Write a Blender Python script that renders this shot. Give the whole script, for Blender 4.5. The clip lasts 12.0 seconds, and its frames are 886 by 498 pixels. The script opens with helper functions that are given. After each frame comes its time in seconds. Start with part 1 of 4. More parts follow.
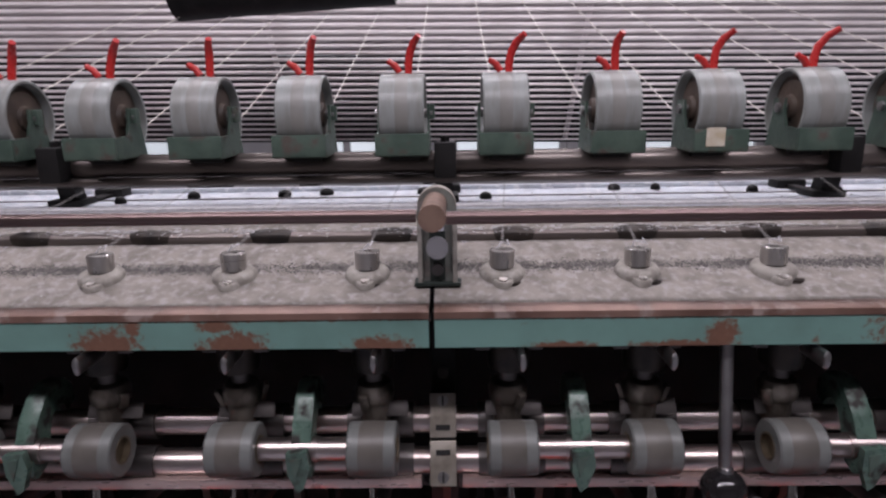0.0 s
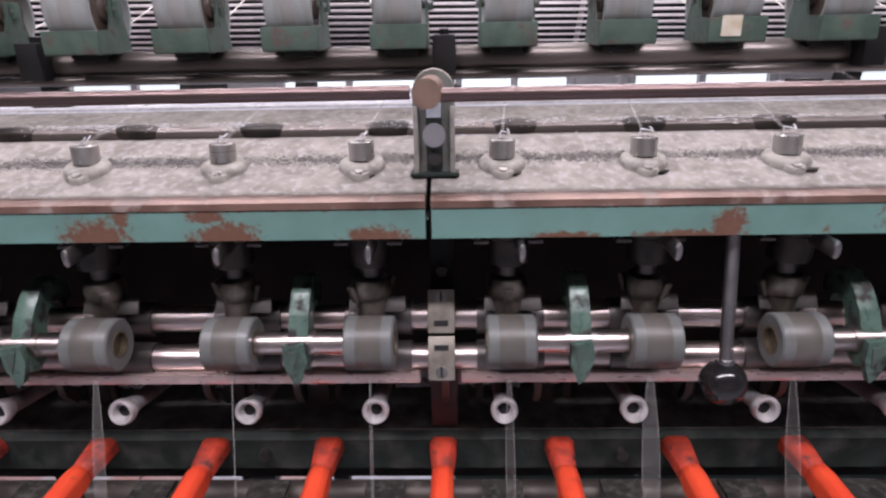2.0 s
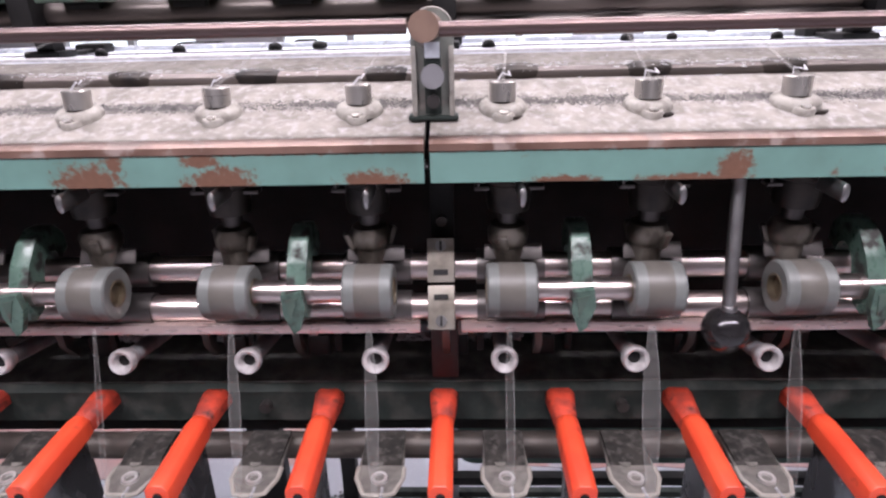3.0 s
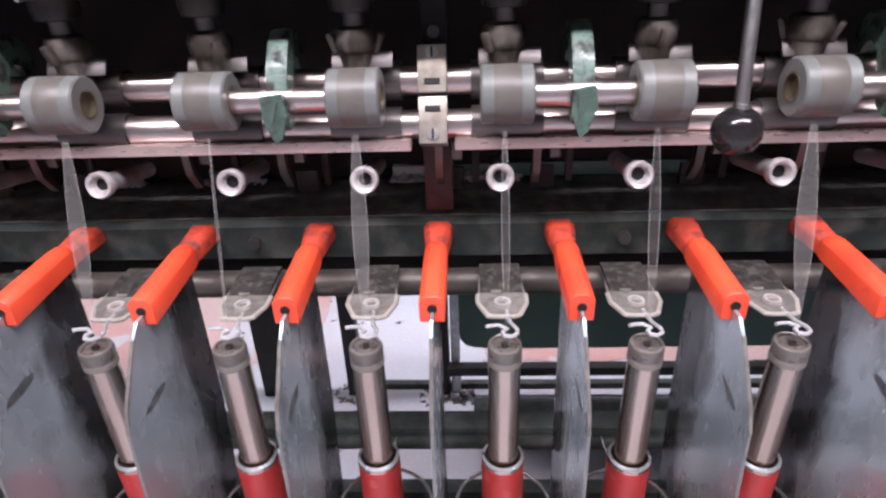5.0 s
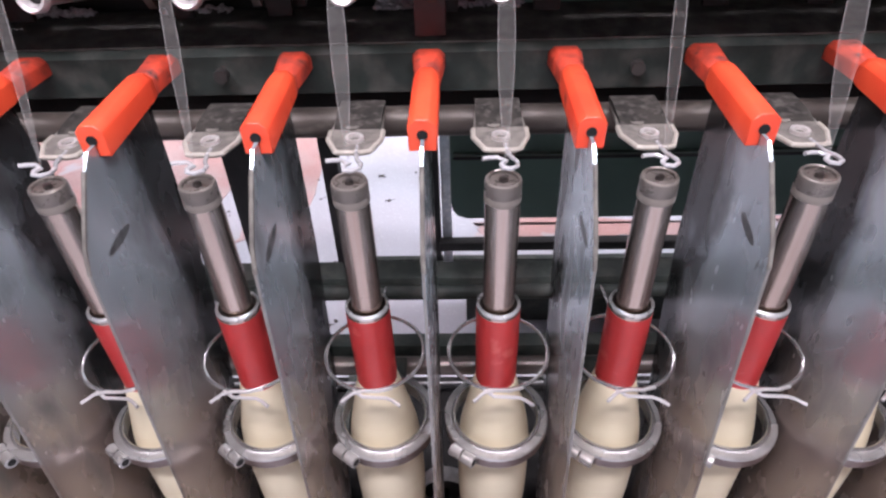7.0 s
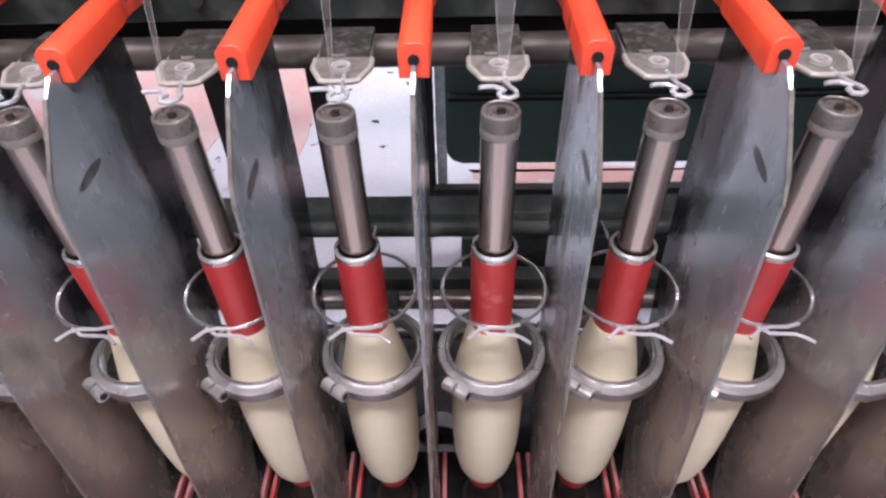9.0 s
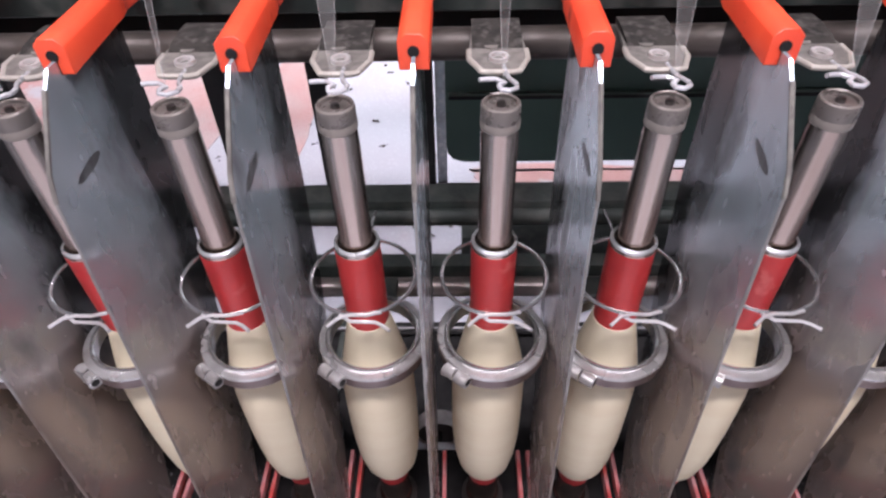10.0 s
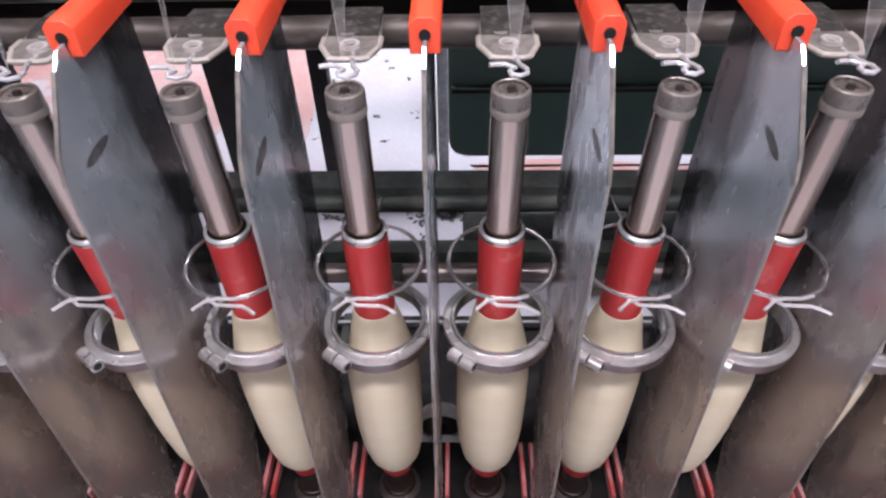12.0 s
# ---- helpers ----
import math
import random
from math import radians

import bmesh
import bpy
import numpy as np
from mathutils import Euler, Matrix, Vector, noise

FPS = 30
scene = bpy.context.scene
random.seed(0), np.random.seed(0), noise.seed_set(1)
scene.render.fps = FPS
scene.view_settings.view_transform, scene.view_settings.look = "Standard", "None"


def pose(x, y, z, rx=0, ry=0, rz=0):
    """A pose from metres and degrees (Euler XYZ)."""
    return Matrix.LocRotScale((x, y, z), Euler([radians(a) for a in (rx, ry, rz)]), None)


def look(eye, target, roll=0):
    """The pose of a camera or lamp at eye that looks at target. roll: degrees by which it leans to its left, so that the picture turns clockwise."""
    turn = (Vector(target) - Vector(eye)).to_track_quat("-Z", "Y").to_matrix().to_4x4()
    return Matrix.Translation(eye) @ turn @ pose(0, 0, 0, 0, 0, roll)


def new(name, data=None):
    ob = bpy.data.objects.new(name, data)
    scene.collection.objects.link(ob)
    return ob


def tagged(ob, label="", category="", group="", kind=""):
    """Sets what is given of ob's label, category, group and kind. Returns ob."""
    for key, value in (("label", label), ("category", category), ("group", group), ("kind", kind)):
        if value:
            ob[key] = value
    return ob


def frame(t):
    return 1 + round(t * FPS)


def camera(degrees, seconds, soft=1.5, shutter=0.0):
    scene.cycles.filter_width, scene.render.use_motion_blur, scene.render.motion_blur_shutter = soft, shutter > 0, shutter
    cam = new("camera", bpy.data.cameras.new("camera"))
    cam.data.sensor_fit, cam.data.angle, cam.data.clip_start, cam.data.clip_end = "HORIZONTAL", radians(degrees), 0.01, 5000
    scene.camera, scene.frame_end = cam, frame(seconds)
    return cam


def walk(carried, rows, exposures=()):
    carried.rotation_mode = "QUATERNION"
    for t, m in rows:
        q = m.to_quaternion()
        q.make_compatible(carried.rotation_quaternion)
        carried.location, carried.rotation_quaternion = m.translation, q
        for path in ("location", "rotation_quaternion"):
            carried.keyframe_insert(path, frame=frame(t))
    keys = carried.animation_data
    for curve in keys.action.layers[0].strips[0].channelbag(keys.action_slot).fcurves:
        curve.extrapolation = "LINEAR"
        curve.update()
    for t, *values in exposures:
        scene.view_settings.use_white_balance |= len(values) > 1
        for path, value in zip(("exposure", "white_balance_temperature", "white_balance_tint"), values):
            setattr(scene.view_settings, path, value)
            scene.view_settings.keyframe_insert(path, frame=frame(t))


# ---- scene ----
cam = camera(72.0, 12.0, 2.4)
PATH = [
    (0, (0.01, -0.342, 1.412), (-0.021, 1.601, 0.937), -0.9),
    (0.5, (0.012, -0.343, 1.404), (-0.026, 1.59, 0.892), -1.0),
    (1, (0.014, -0.341, 1.396), (-0.032, 1.58, 0.839), -1.2),
    (1.5, (0.014, -0.339, 1.387), (-0.032, 1.563, 0.769), -1.0),
    (2, (0.015, -0.336, 1.378), (-0.036, 1.544, 0.698), -1.2),
    (2.5, (0.015, -0.337, 1.37), (-0.04, 1.522, 0.635), -1.5),
    (2.7, (0.016, -0.336, 1.366), (-0.043, 1.516, 0.615), -1.5),
    (4.3, (0.021, -0.346, 1.296), (-0.058, 1.48, 0.483), -1.4),
    (4.5, (0.021, -0.35, 1.282), (-0.059, 1.462, 0.439), -1.4),
    (5, (0.026, -0.35, 1.268), (-0.062, 1.403, 0.309), -2.2),
    (5.5, (0.029, -0.349, 1.25), (-0.052, 1.363, 0.219), -2.2),
    (6, (0.025, -0.342, 1.234), (-0.041, 1.313, 0.112), -2.1),
    (6.5, (0.026, -0.334, 1.219), (-0.047, 1.269, 0.026), -2.4),
    (7, (0.023, -0.335, 1.21), (-0.04, 1.224, -0.041), -2.1),
    (7.5, (0.023, -0.331, 1.199), (-0.037, 1.181, -0.109), -2.0),
    (9.5, (0.024, -0.323, 1.188), (-0.025, 1.13, -0.186), -1.7),
    (10, (0.024, -0.326, 1.185), (-0.027, 1.132, -0.184), -1.7),
    (10.5, (0.023, -0.324, 1.183), (-0.027, 1.121, -0.199), -1.7),
    (11, (0.023, -0.326, 1.18), (-0.031, 1.125, -0.196), -1.8),
    (11.5, (0.02, -0.327, 1.181), (-0.033, 1.119, -0.2), -1.7),
    (12, (0.017, -0.331, 1.179), (-0.027, 1.124, -0.193), -1.3),
]
walk(cam, [(t, look(eye, target, roll)) for t, eye, target, roll in PATH],
     [(0, -1.20), (1.0, -0.90), (2.5, -0.17), (4.5, 0.49), (6.0, 0.56), (7.5, 0.49), (9.5, 0.43), (12, 0.43)])

# ---- world and light ----
world = bpy.data.worlds.new("world")
scene.world = world
world.use_nodes = True
wn = world.node_tree.nodes
sky = wn.new("ShaderNodeTexSky")
sky.sky_type, sky.sun_disc, sky.sun_elevation, sky.sun_rotation = "NISHITA", False, radians(40), radians(200)
world.node_tree.links.new(sky.outputs["Color"], wn["Background"].inputs["Color"])
wn["Background"].inputs["Strength"].default_value = 0.15

FLOOR = 0.33
CEIL = 3.6


def lamp(x, y, z, sx, sy, watts, color=(0.985, 0.915, 1.015)):
    data = bpy.data.lights.new("tube_light", "AREA")
    data.shape, data.size, data.size_y, data.energy, data.color = "RECTANGLE", sx, sy, watts, color
    ob = new("tube_light", data)
    ob.matrix_world = pose(x, y, z)
    return ob


LAMPS = [(-0.75, -0.75, 47), (0.75, -0.75, 47), (-0.7, 0.78, 31), (0.7, 0.78, 31), (-0.75, 2.4, 22), (0.75, 2.4, 22)]
for lx, ly, lw in LAMPS:
    lamp(lx, ly, 2.75, 1.35, 0.12, lw)

# ---- materials ----


def mat(name, c1, c2=None, rough=0.5, metal=0.0, scale=30.0, bump=0.15, fine=220.0, low=0.4, high=0.65, stretch=(1, 1, 1),
        c3=None, scale3=9.0, low3=0.55, high3=0.62, rough3=0.8, metal3=0.0, random=0.0, spec=0.5, detail3=8.0, reflection_soot=None, spread=0.12):
    """Two colours mixed by a coarse noise, fine grain in relief and gloss, and a third colour in patches."""
    m = bpy.data.materials.new(name)
    m.use_nodes = True
    n, lk = m.node_tree.nodes, m.node_tree.links
    b = n["Principled BSDF"]
    co = n.new("ShaderNodeTexCoord")
    mp = n.new("ShaderNodeMapping")
    mp.inputs["Scale"].default_value = stretch
    lk.new(co.outputs["Object"], mp.inputs["Vector"])
    vec = mp.outputs["Vector"]
    if random:
        info = n.new("ShaderNodeObjectInfo")
        mul = n.new("ShaderNodeMath")
        mul.operation = "MULTIPLY"
        mul.inputs[1].default_value = 50
        lk.new(info.outputs["Random"], mul.inputs[0])
        add = n.new("ShaderNodeVectorMath")
        lk.new(vec, add.inputs[0])
        lk.new(mul.outputs[0], add.inputs[1])
        vec = add.outputs[0]

    def noise_tex(sc, detail=4.0):
        t = n.new("ShaderNodeTexNoise")
        t.inputs["Scale"].default_value, t.inputs["Detail"].default_value = sc, detail
        lk.new(vec, t.inputs["Vector"])
        return t.outputs["Fac"]

    def ramp(fac, a, z):
        r = n.new("ShaderNodeMapRange")
        r.inputs["From Min"].default_value, r.inputs["From Max"].default_value = a, z
        lk.new(fac, r.inputs["Value"])
        return r.outputs["Result"]

    def mix(fac, a, z):
        x = n.new("ShaderNodeMix")
        x.data_type = "RGBA"
        lk.new(fac, x.inputs[0])
        for k, v in ((6, a), (7, z)):
            if isinstance(v, tuple):
                x.inputs[k].default_value = (*v, 1)
            else:
                lk.new(v, x.inputs[k])
        return x.outputs[2]

    coarse, grain = noise_tex(scale), noise_tex(fine, 2.0)
    color = mix(ramp(coarse, low, high), c1, c2 or tuple(v * 0.75 for v in c1))
    rg = n.new("ShaderNodeMapRange")
    rg.inputs["To Min"].default_value, rg.inputs["To Max"].default_value = max(0.03, rough - spread), min(1, rough + spread)
    lk.new(grain, rg.inputs["Value"])
    rough_out = rg.outputs["Result"]
    b.inputs["Metallic"].default_value = metal
    b.inputs["Specular IOR Level"].default_value = spec
    # Painted brown reflection and shade towards the bottom; real soot towards the back.
    if reflection_soot:
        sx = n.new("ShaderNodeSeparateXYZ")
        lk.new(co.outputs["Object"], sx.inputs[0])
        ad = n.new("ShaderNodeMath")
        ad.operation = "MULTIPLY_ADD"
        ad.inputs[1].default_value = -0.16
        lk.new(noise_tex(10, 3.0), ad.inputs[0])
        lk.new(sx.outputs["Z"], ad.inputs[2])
        color = mix(ramp(ad.outputs[0], reflection_soot[1], reflection_soot[2]), reflection_soot[0], color)
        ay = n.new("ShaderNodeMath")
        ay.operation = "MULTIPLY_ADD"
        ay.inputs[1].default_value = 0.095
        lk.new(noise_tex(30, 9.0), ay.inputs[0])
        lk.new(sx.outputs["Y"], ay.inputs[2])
        color = mix(ramp(ay.outputs[0], reflection_soot[4], reflection_soot[5]), color, reflection_soot[3])
    if c3:
        f3 = ramp(noise_tex(scale3, detail3), low3, high3)
        color = mix(f3, color, c3)
        mr = n.new("ShaderNodeMix")
        lk.new(f3, mr.inputs[0])
        lk.new(rough_out, mr.inputs[2])
        mr.inputs[3].default_value = rough3
        rough_out = mr.outputs[0]
        if metal != metal3:
            mm = n.new("ShaderNodeMix")
            lk.new(f3, mm.inputs[0])
            mm.inputs[2].default_value, mm.inputs[3].default_value = metal, metal3
            lk.new(mm.outputs[0], b.inputs["Metallic"])
    lk.new(color, b.inputs["Base Color"])
    lk.new(rough_out, b.inputs["Roughness"])
    if bump:
        bp = n.new("ShaderNodeBump")
        bp.inputs["Strength"].default_value, bp.inputs["Distance"].default_value = bump, 0.001
        lk.new(grain, bp.inputs["Height"])
        lk.new(bp.outputs["Normal"], b.inputs["Normal"])
    return m


def glow(name, color, strength):
    m = bpy.data.materials.new(name)
    m.use_nodes = True
    b = m.node_tree.nodes["Principled BSDF"]
    b.inputs["Base Color"].default_value = (*color, 1)
    b.inputs["Emission Color"].default_value = (*color, 1)
    b.inputs["Emission Strength"].default_value = strength
    return m


def veil(name, color, alpha):
    """Fine yarn that whirls so fast that one looks through it."""
    m = bpy.data.materials.new(name)
    m.use_nodes = True
    b = m.node_tree.nodes["Principled BSDF"]
    b.inputs["Base Color"].default_value = (*color, 1)
    b.inputs["Roughness"].default_value = 0.7
    b.inputs["Alpha"].default_value = alpha
    return m


M_TEAL = mat("teal_paint_worn_to_rust", (0.155, 0.285, 0.25), (0.125, 0.225, 0.195), rough=0.38, scale=18, c3=(0.15, 0.085, 0.06), scale3=60, detail3=9.0, low3=0.68, high3=0.76, bump=0.1)
M_RUST = mat("bare_rusty_edge", (0.20, 0.12, 0.095), (0.11, 0.06, 0.045), rough=0.4, metal=0.3, scale=25, c3=(0.25, 0.19, 0.17), scale3=45)
M_DUSTY = mat("dusty_table_paint", (0.235, 0.212, 0.190), (0.155, 0.138, 0.122), rough=0.95, scale=60, c3=(0.33, 0.31, 0.305), scale3=170, low3=0.48, high3=0.8, bump=0.5, fine=600)
M_GRIME = mat("black_grime", (0.06, 0.056, 0.055), (0.11, 0.10, 0.098), rough=0.95, scale=120, c3=(0.16, 0.15, 0.145), scale3=160, bump=0.8)
M_LEDGE = mat("pale_lint_covered_ledge", (0.70, 0.74, 0.80), (0.55, 0.57, 0.62), rough=0.7, scale=40, c3=(0.82, 0.83, 0.86), scale3=120, bump=0.6)
M_FLUFF = mat("white_lint", (0.58, 0.57, 0.59), (0.45, 0.44, 0.46), rough=1.0, scale=200, bump=1.0)
M_GREEN = mat("dark_green_enamel", (0.075, 0.11, 0.088), (0.048, 0.075, 0.06), rough=0.38, scale=45, c3=(0.085, 0.068, 0.058), scale3=60, low3=0.56, high3=0.68, bump=0.3, random=1)
M_ARM = mat("mint_green_enamel", (0.082, 0.135, 0.108), (0.055, 0.092, 0.074), rough=0.3, scale=70, c3=(0.022, 0.02, 0.018), scale3=75, low3=0.52, high3=0.64, bump=0.3, random=1)
M_DARKGREEN = mat("oily_green_black_iron", (0.020, 0.027, 0.024), (0.032, 0.040, 0.036), rough=0.55, scale=30, c3=(0.066, 0.066, 0.06), scale3=45, detail3=7.0, low3=0.47, high3=0.7, bump=0.35, spec=0.3)
M_PANEL = mat("deep_green_panel", (0.085, 0.15, 0.127), (0.07, 0.125, 0.106), rough=0.35, scale=8, bump=0.05)
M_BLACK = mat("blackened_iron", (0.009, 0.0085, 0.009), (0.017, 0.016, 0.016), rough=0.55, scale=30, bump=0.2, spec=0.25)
M_MATTBLACK = mat("matt_black_iron", (0.010, 0.0095, 0.010), (0.022, 0.021, 0.021), rough=0.95, scale=40, bump=0.5, spec=0.1)
M_RAILSTEEL = mat("rubbed_steel_rail", (0.60, 0.47, 0.44), (0.44, 0.32, 0.29), rough=0.3, metal=0.6, scale=25, stretch=(0.3, 1, 1), bump=0.08)
M_SHAFT = mat("polished_steel_shaft", (0.54, 0.47, 0.45), (0.40, 0.335, 0.315), rough=0.33, metal=1.0, scale=20, stretch=(0.3, 1, 1), bump=0, spread=0.03)
M_STEEL = mat("dull_steel", (0.42, 0.41, 0.41), (0.30, 0.29, 0.29), rough=0.36, metal=1.0, scale=40, bump=0.08)
M_BAR = mat("dark_greased_steel", (0.12, 0.108, 0.104), (0.06, 0.054, 0.053), rough=0.38, metal=0.7, scale=9, bump=0.08)
M_PBAR = mat("brown_grey_steel_bar", (0.20, 0.172, 0.16), (0.09, 0.076, 0.07), rough=0.38, metal=0.7, scale=9, stretch=(0.3, 1, 1), bump=0.08)
M_PIPE = mat("brown_greasy_pipe", (0.105, 0.088, 0.078), (0.045, 0.038, 0.034), rough=0.5, metal=0.45, scale=22, stretch=(0.5, 1, 1), c3=(0.16, 0.14, 0.12), scale3=60, low3=0.6, high3=0.75, bump=0.3)
M_HOLDER = mat("grey_green_cast_iron", (0.16, 0.168, 0.15), (0.11, 0.108, 0.097), rough=0.5, scale=60, c3=(0.2, 0.17, 0.155), scale3=60, low3=0.55, high3=0.7, bump=0.3)
M_ROD = mat("brown_oxidised_rod", (0.15, 0.105, 0.10), (0.10, 0.07, 0.066), rough=0.34, metal=0.8, scale=18, stretch=(0.2, 1, 1), bump=0.04)
M_BOSS = mat("brown_rubbed_boss", (0.23, 0.15, 0.115), (0.16, 0.10, 0.078), rough=0.5, metal=0.3, scale=60, bump=0.1)
M_SPINDLE = mat("brushed_spindle_steel", (0.53, 0.435, 0.38), (0.43, 0.335, 0.285), rough=0.25, spread=0.03, metal=1.0, scale=15, stretch=(3, 3, 0.3), bump=0.0, random=1)
M_CAP = mat("smoky_plastic_cap", (0.16, 0.142, 0.13), (0.13, 0.115, 0.105), rough=0.3, metal=0.3, scale=20, bump=0)
M_CAPBAND = mat("pale_smoky_plastic", (0.22, 0.195, 0.175), (0.18, 0.16, 0.145), rough=0.35, metal=0.3, scale=20, bump=0)
M_RUBBER = mat("grey_rubber_cot", (0.138, 0.144, 0.139), (0.112, 0.115, 0.110), rough=0.42, scale=50, bump=0.08, random=1)
M_BAND = mat("worn_rubber_band", (0.108, 0.098, 0.087), (0.086, 0.078, 0.069), rough=0.42, scale=50, bump=0.05)
M_WHEEL = mat("grey_plastic_wheel", (0.27, 0.285, 0.28), (0.21, 0.212, 0.20), rough=0.36, scale=30, stretch=(4, 1, 1), bump=0.06, random=1)
M_TRACK = mat("yarn_track_on_wheel", (0.225, 0.22, 0.205), (0.25, 0.245, 0.235), rough=0.4, scale=40, bump=0.05)
M_HUB = mat("dark_brown_hub", (0.095, 0.068, 0.052), (0.05, 0.037, 0.03), rough=0.55, scale=40)
M_BRASS = mat("brass_bush", (0.17, 0.135, 0.09), (0.10, 0.078, 0.052), rough=0.5, metal=0.5, scale=90)
M_BLOCK = mat("oil_stained_zinc_block", (0.33, 0.30, 0.26), (0.20, 0.175, 0.145), rough=0.45, metal=0.6, scale=55, bump=0.1)
M_RED = mat("orange_red_plastic", (0.80, 0.085, 0.035), (0.70, 0.062, 0.028), rough=0.36, scale=25, c3=(0.22, 0.04, 0.03), scale3=40, low3=0.62, high3=0.78, bump=0.06, random=1)
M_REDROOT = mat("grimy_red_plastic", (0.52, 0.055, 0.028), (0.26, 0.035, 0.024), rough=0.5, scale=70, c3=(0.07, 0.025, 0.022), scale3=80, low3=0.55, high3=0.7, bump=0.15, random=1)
M_FOOT = mat("dusty_red_clip", (0.50, 0.055, 0.05), (0.50, 0.30, 0.31), rough=0.9, low=0.40, high=0.72, scale=28, bump=0.4, random=1)
M_HOOKRED = mat("red_plastic", (0.50, 0.03, 0.028), (0.40, 0.022, 0.022), rough=0.3, scale=40, bump=0.05)
M_TUBERED = mat("red_bobbin_tube", (0.52, 0.035, 0.035), (0.46, 0.028, 0.03), rough=0.4, scale=30, c3=(0.60, 0.10, 0.09), scale3=50, low3=0.62, high3=0.7, rough3=0.4, bump=0.05, random=1)
M_YARN = mat("wound_cream_yarn", (0.80, 0.72, 0.53), (0.76, 0.665, 0.475), rough=0.75, scale=8, stretch=(0.6, 0.6, 5), bump=0.12, fine=420)
M_THREAD = mat("cream_thread", (0.72, 0.68, 0.62), (0.62, 0.58, 0.53), rough=0.7, scale=200, bump=0)
# Reflection and shade low on the plates are put in as brown.
M_ALU = mat("stained_shaded_aluminium", (0.53, 0.61, 0.665), (0.36, 0.415, 0.455), rough=0.25, metal=0.62, scale=11, stretch=(1, 1, 0.5), c3=(0.10, 0.104, 0.108), scale3=26, low3=0.55, high3=0.78, rough3=0.45, metal3=0.35, bump=0.0, fine=60, random=1, detail3=7.0, reflection_soot=((0.33, 0.268, 0.243), 0.71, 0.86, (0.05, 0.052, 0.055), 0.045, 0.078))
M_SMEAR = mat("black_finger_smear", (0.075, 0.078, 0.082), (0.16, 0.165, 0.17), rough=0.45, metal=0.4, scale=90, bump=0)
M_EDGE = mat("bright_cut_edge", (0.60, 0.58, 0.57), (0.40, 0.36, 0.34), rough=0.45, metal=0.5, scale=60)
M_CUT = mat("bare_aluminium_edge", (0.21, 0.20, 0.195), (0.15, 0.14, 0.132), rough=0.85, metal=0.0, scale=60, bump=0.05)
M_LOWEDGE = mat("brown_lower_edge", (0.17, 0.135, 0.115), (0.10, 0.08, 0.068), rough=0.6, metal=0.2, scale=60, bump=0.05)
M_LAPPET = mat("dusty_cast_plate", (0.185, 0.173, 0.156), (0.11, 0.102, 0.092), rough=0.7, metal=0.15, scale=70, c3=(0.10, 0.092, 0.085), scale3=110, detail3=7.0, low3=0.46, high3=0.66, bump=0.3, random=1)
M_RIM = mat("pale_rubbed_rim", (0.46, 0.43, 0.385), (0.33, 0.305, 0.27), rough=0.5, metal=0.2, scale=50, bump=0.1)
M_NUT = mat("satin_nickel_nut", (0.52, 0.495, 0.47), (0.36, 0.34, 0.32), rough=0.3, metal=0.8, scale=90, stretch=(1, 1, 0.2), bump=0.05, random=1)
M_FLANGE = mat("dust_covered_flange", (0.30, 0.28, 0.25), (0.21, 0.19, 0.17), rough=0.85, scale=110, c3=(0.36, 0.34, 0.315), scale3=180, low3=0.5, high3=0.75, bump=0.4, random=1)
M_LITDUST = mat("lightened_grey_dust", (0.15, 0.145, 0.135), (0.08, 0.08, 0.074), rough=0.95, scale=60, c3=(0.05, 0.05, 0.047), scale3=50, low3=0.5, high3=0.7, bump=0.4)
M_REDFLOOR = mat("worn_red_floor_paint", (0.43, 0.25, 0.235), (0.42, 0.31, 0.305), rough=0.3, scale=7, c3=(0.42, 0.40, 0.43), scale3=6, low3=0.6, high3=0.64, rough3=0.3, bump=0.1)
M_SADDLE = mat("fluff_caked_iron", (0.034, 0.031, 0.028), (0.017, 0.016, 0.015), spec=0.15, rough=0.95, scale=90, c3=(0.085, 0.078, 0.072), scale3=140, low3=0.5, high3=0.75, bump=0.35, random=1)
M_CERAMIC = mat("pale_glazed_ceramic", (0.52, 0.49, 0.49), (0.36, 0.33, 0.33), rough=0.33, metal=0.3, scale=120, bump=0.05)
M_STEM = mat("dull_grey_tube", (0.30, 0.295, 0.31), (0.17, 0.165, 0.17), rough=0.45, metal=0.2, scale=45, bump=0.1, random=1)
# Paler copy of the loop wire, with the front highlights put into its colour.
M_LITWIRE = mat("highlit_wire", (0.66, 0.64, 0.64), (0.56, 0.54, 0.54), rough=0.34, metal=0.65, scale=20, bump=0)
M_LOOP = mat("drawn_steel_wire", (0.60, 0.59, 0.59), (0.48, 0.47, 0.47), rough=0.25, metal=0.88, scale=20, bump=0, spread=0.03)
M_HOOK = mat("white_glazed_hook", (0.50, 0.50, 0.515), (0.38, 0.38, 0.39), rough=0.25, metal=0.3, scale=80, bump=0)
M_RING = mat("cast_ring_steel", (0.64, 0.635, 0.63), (0.46, 0.45, 0.44), rough=0.28, metal=0.72, scale=45, bump=0.0, fine=30, random=1)
M_RINGSIDE = mat("brown_oiled_ring_side", (0.21, 0.16, 0.15), (0.14, 0.105, 0.098), rough=0.35, metal=0.7, scale=40)
M_COLLAR = mat("oily_brown_collar", (0.040, 0.032, 0.027), (0.016, 0.014, 0.013), rough=0.4, metal=0.5, scale=60, bump=0.1, random=1)
M_KNOB = mat("black_bakelite", (0.012, 0.011, 0.012), (0.02, 0.018, 0.018), rough=0.13, scale=40, bump=0.02)
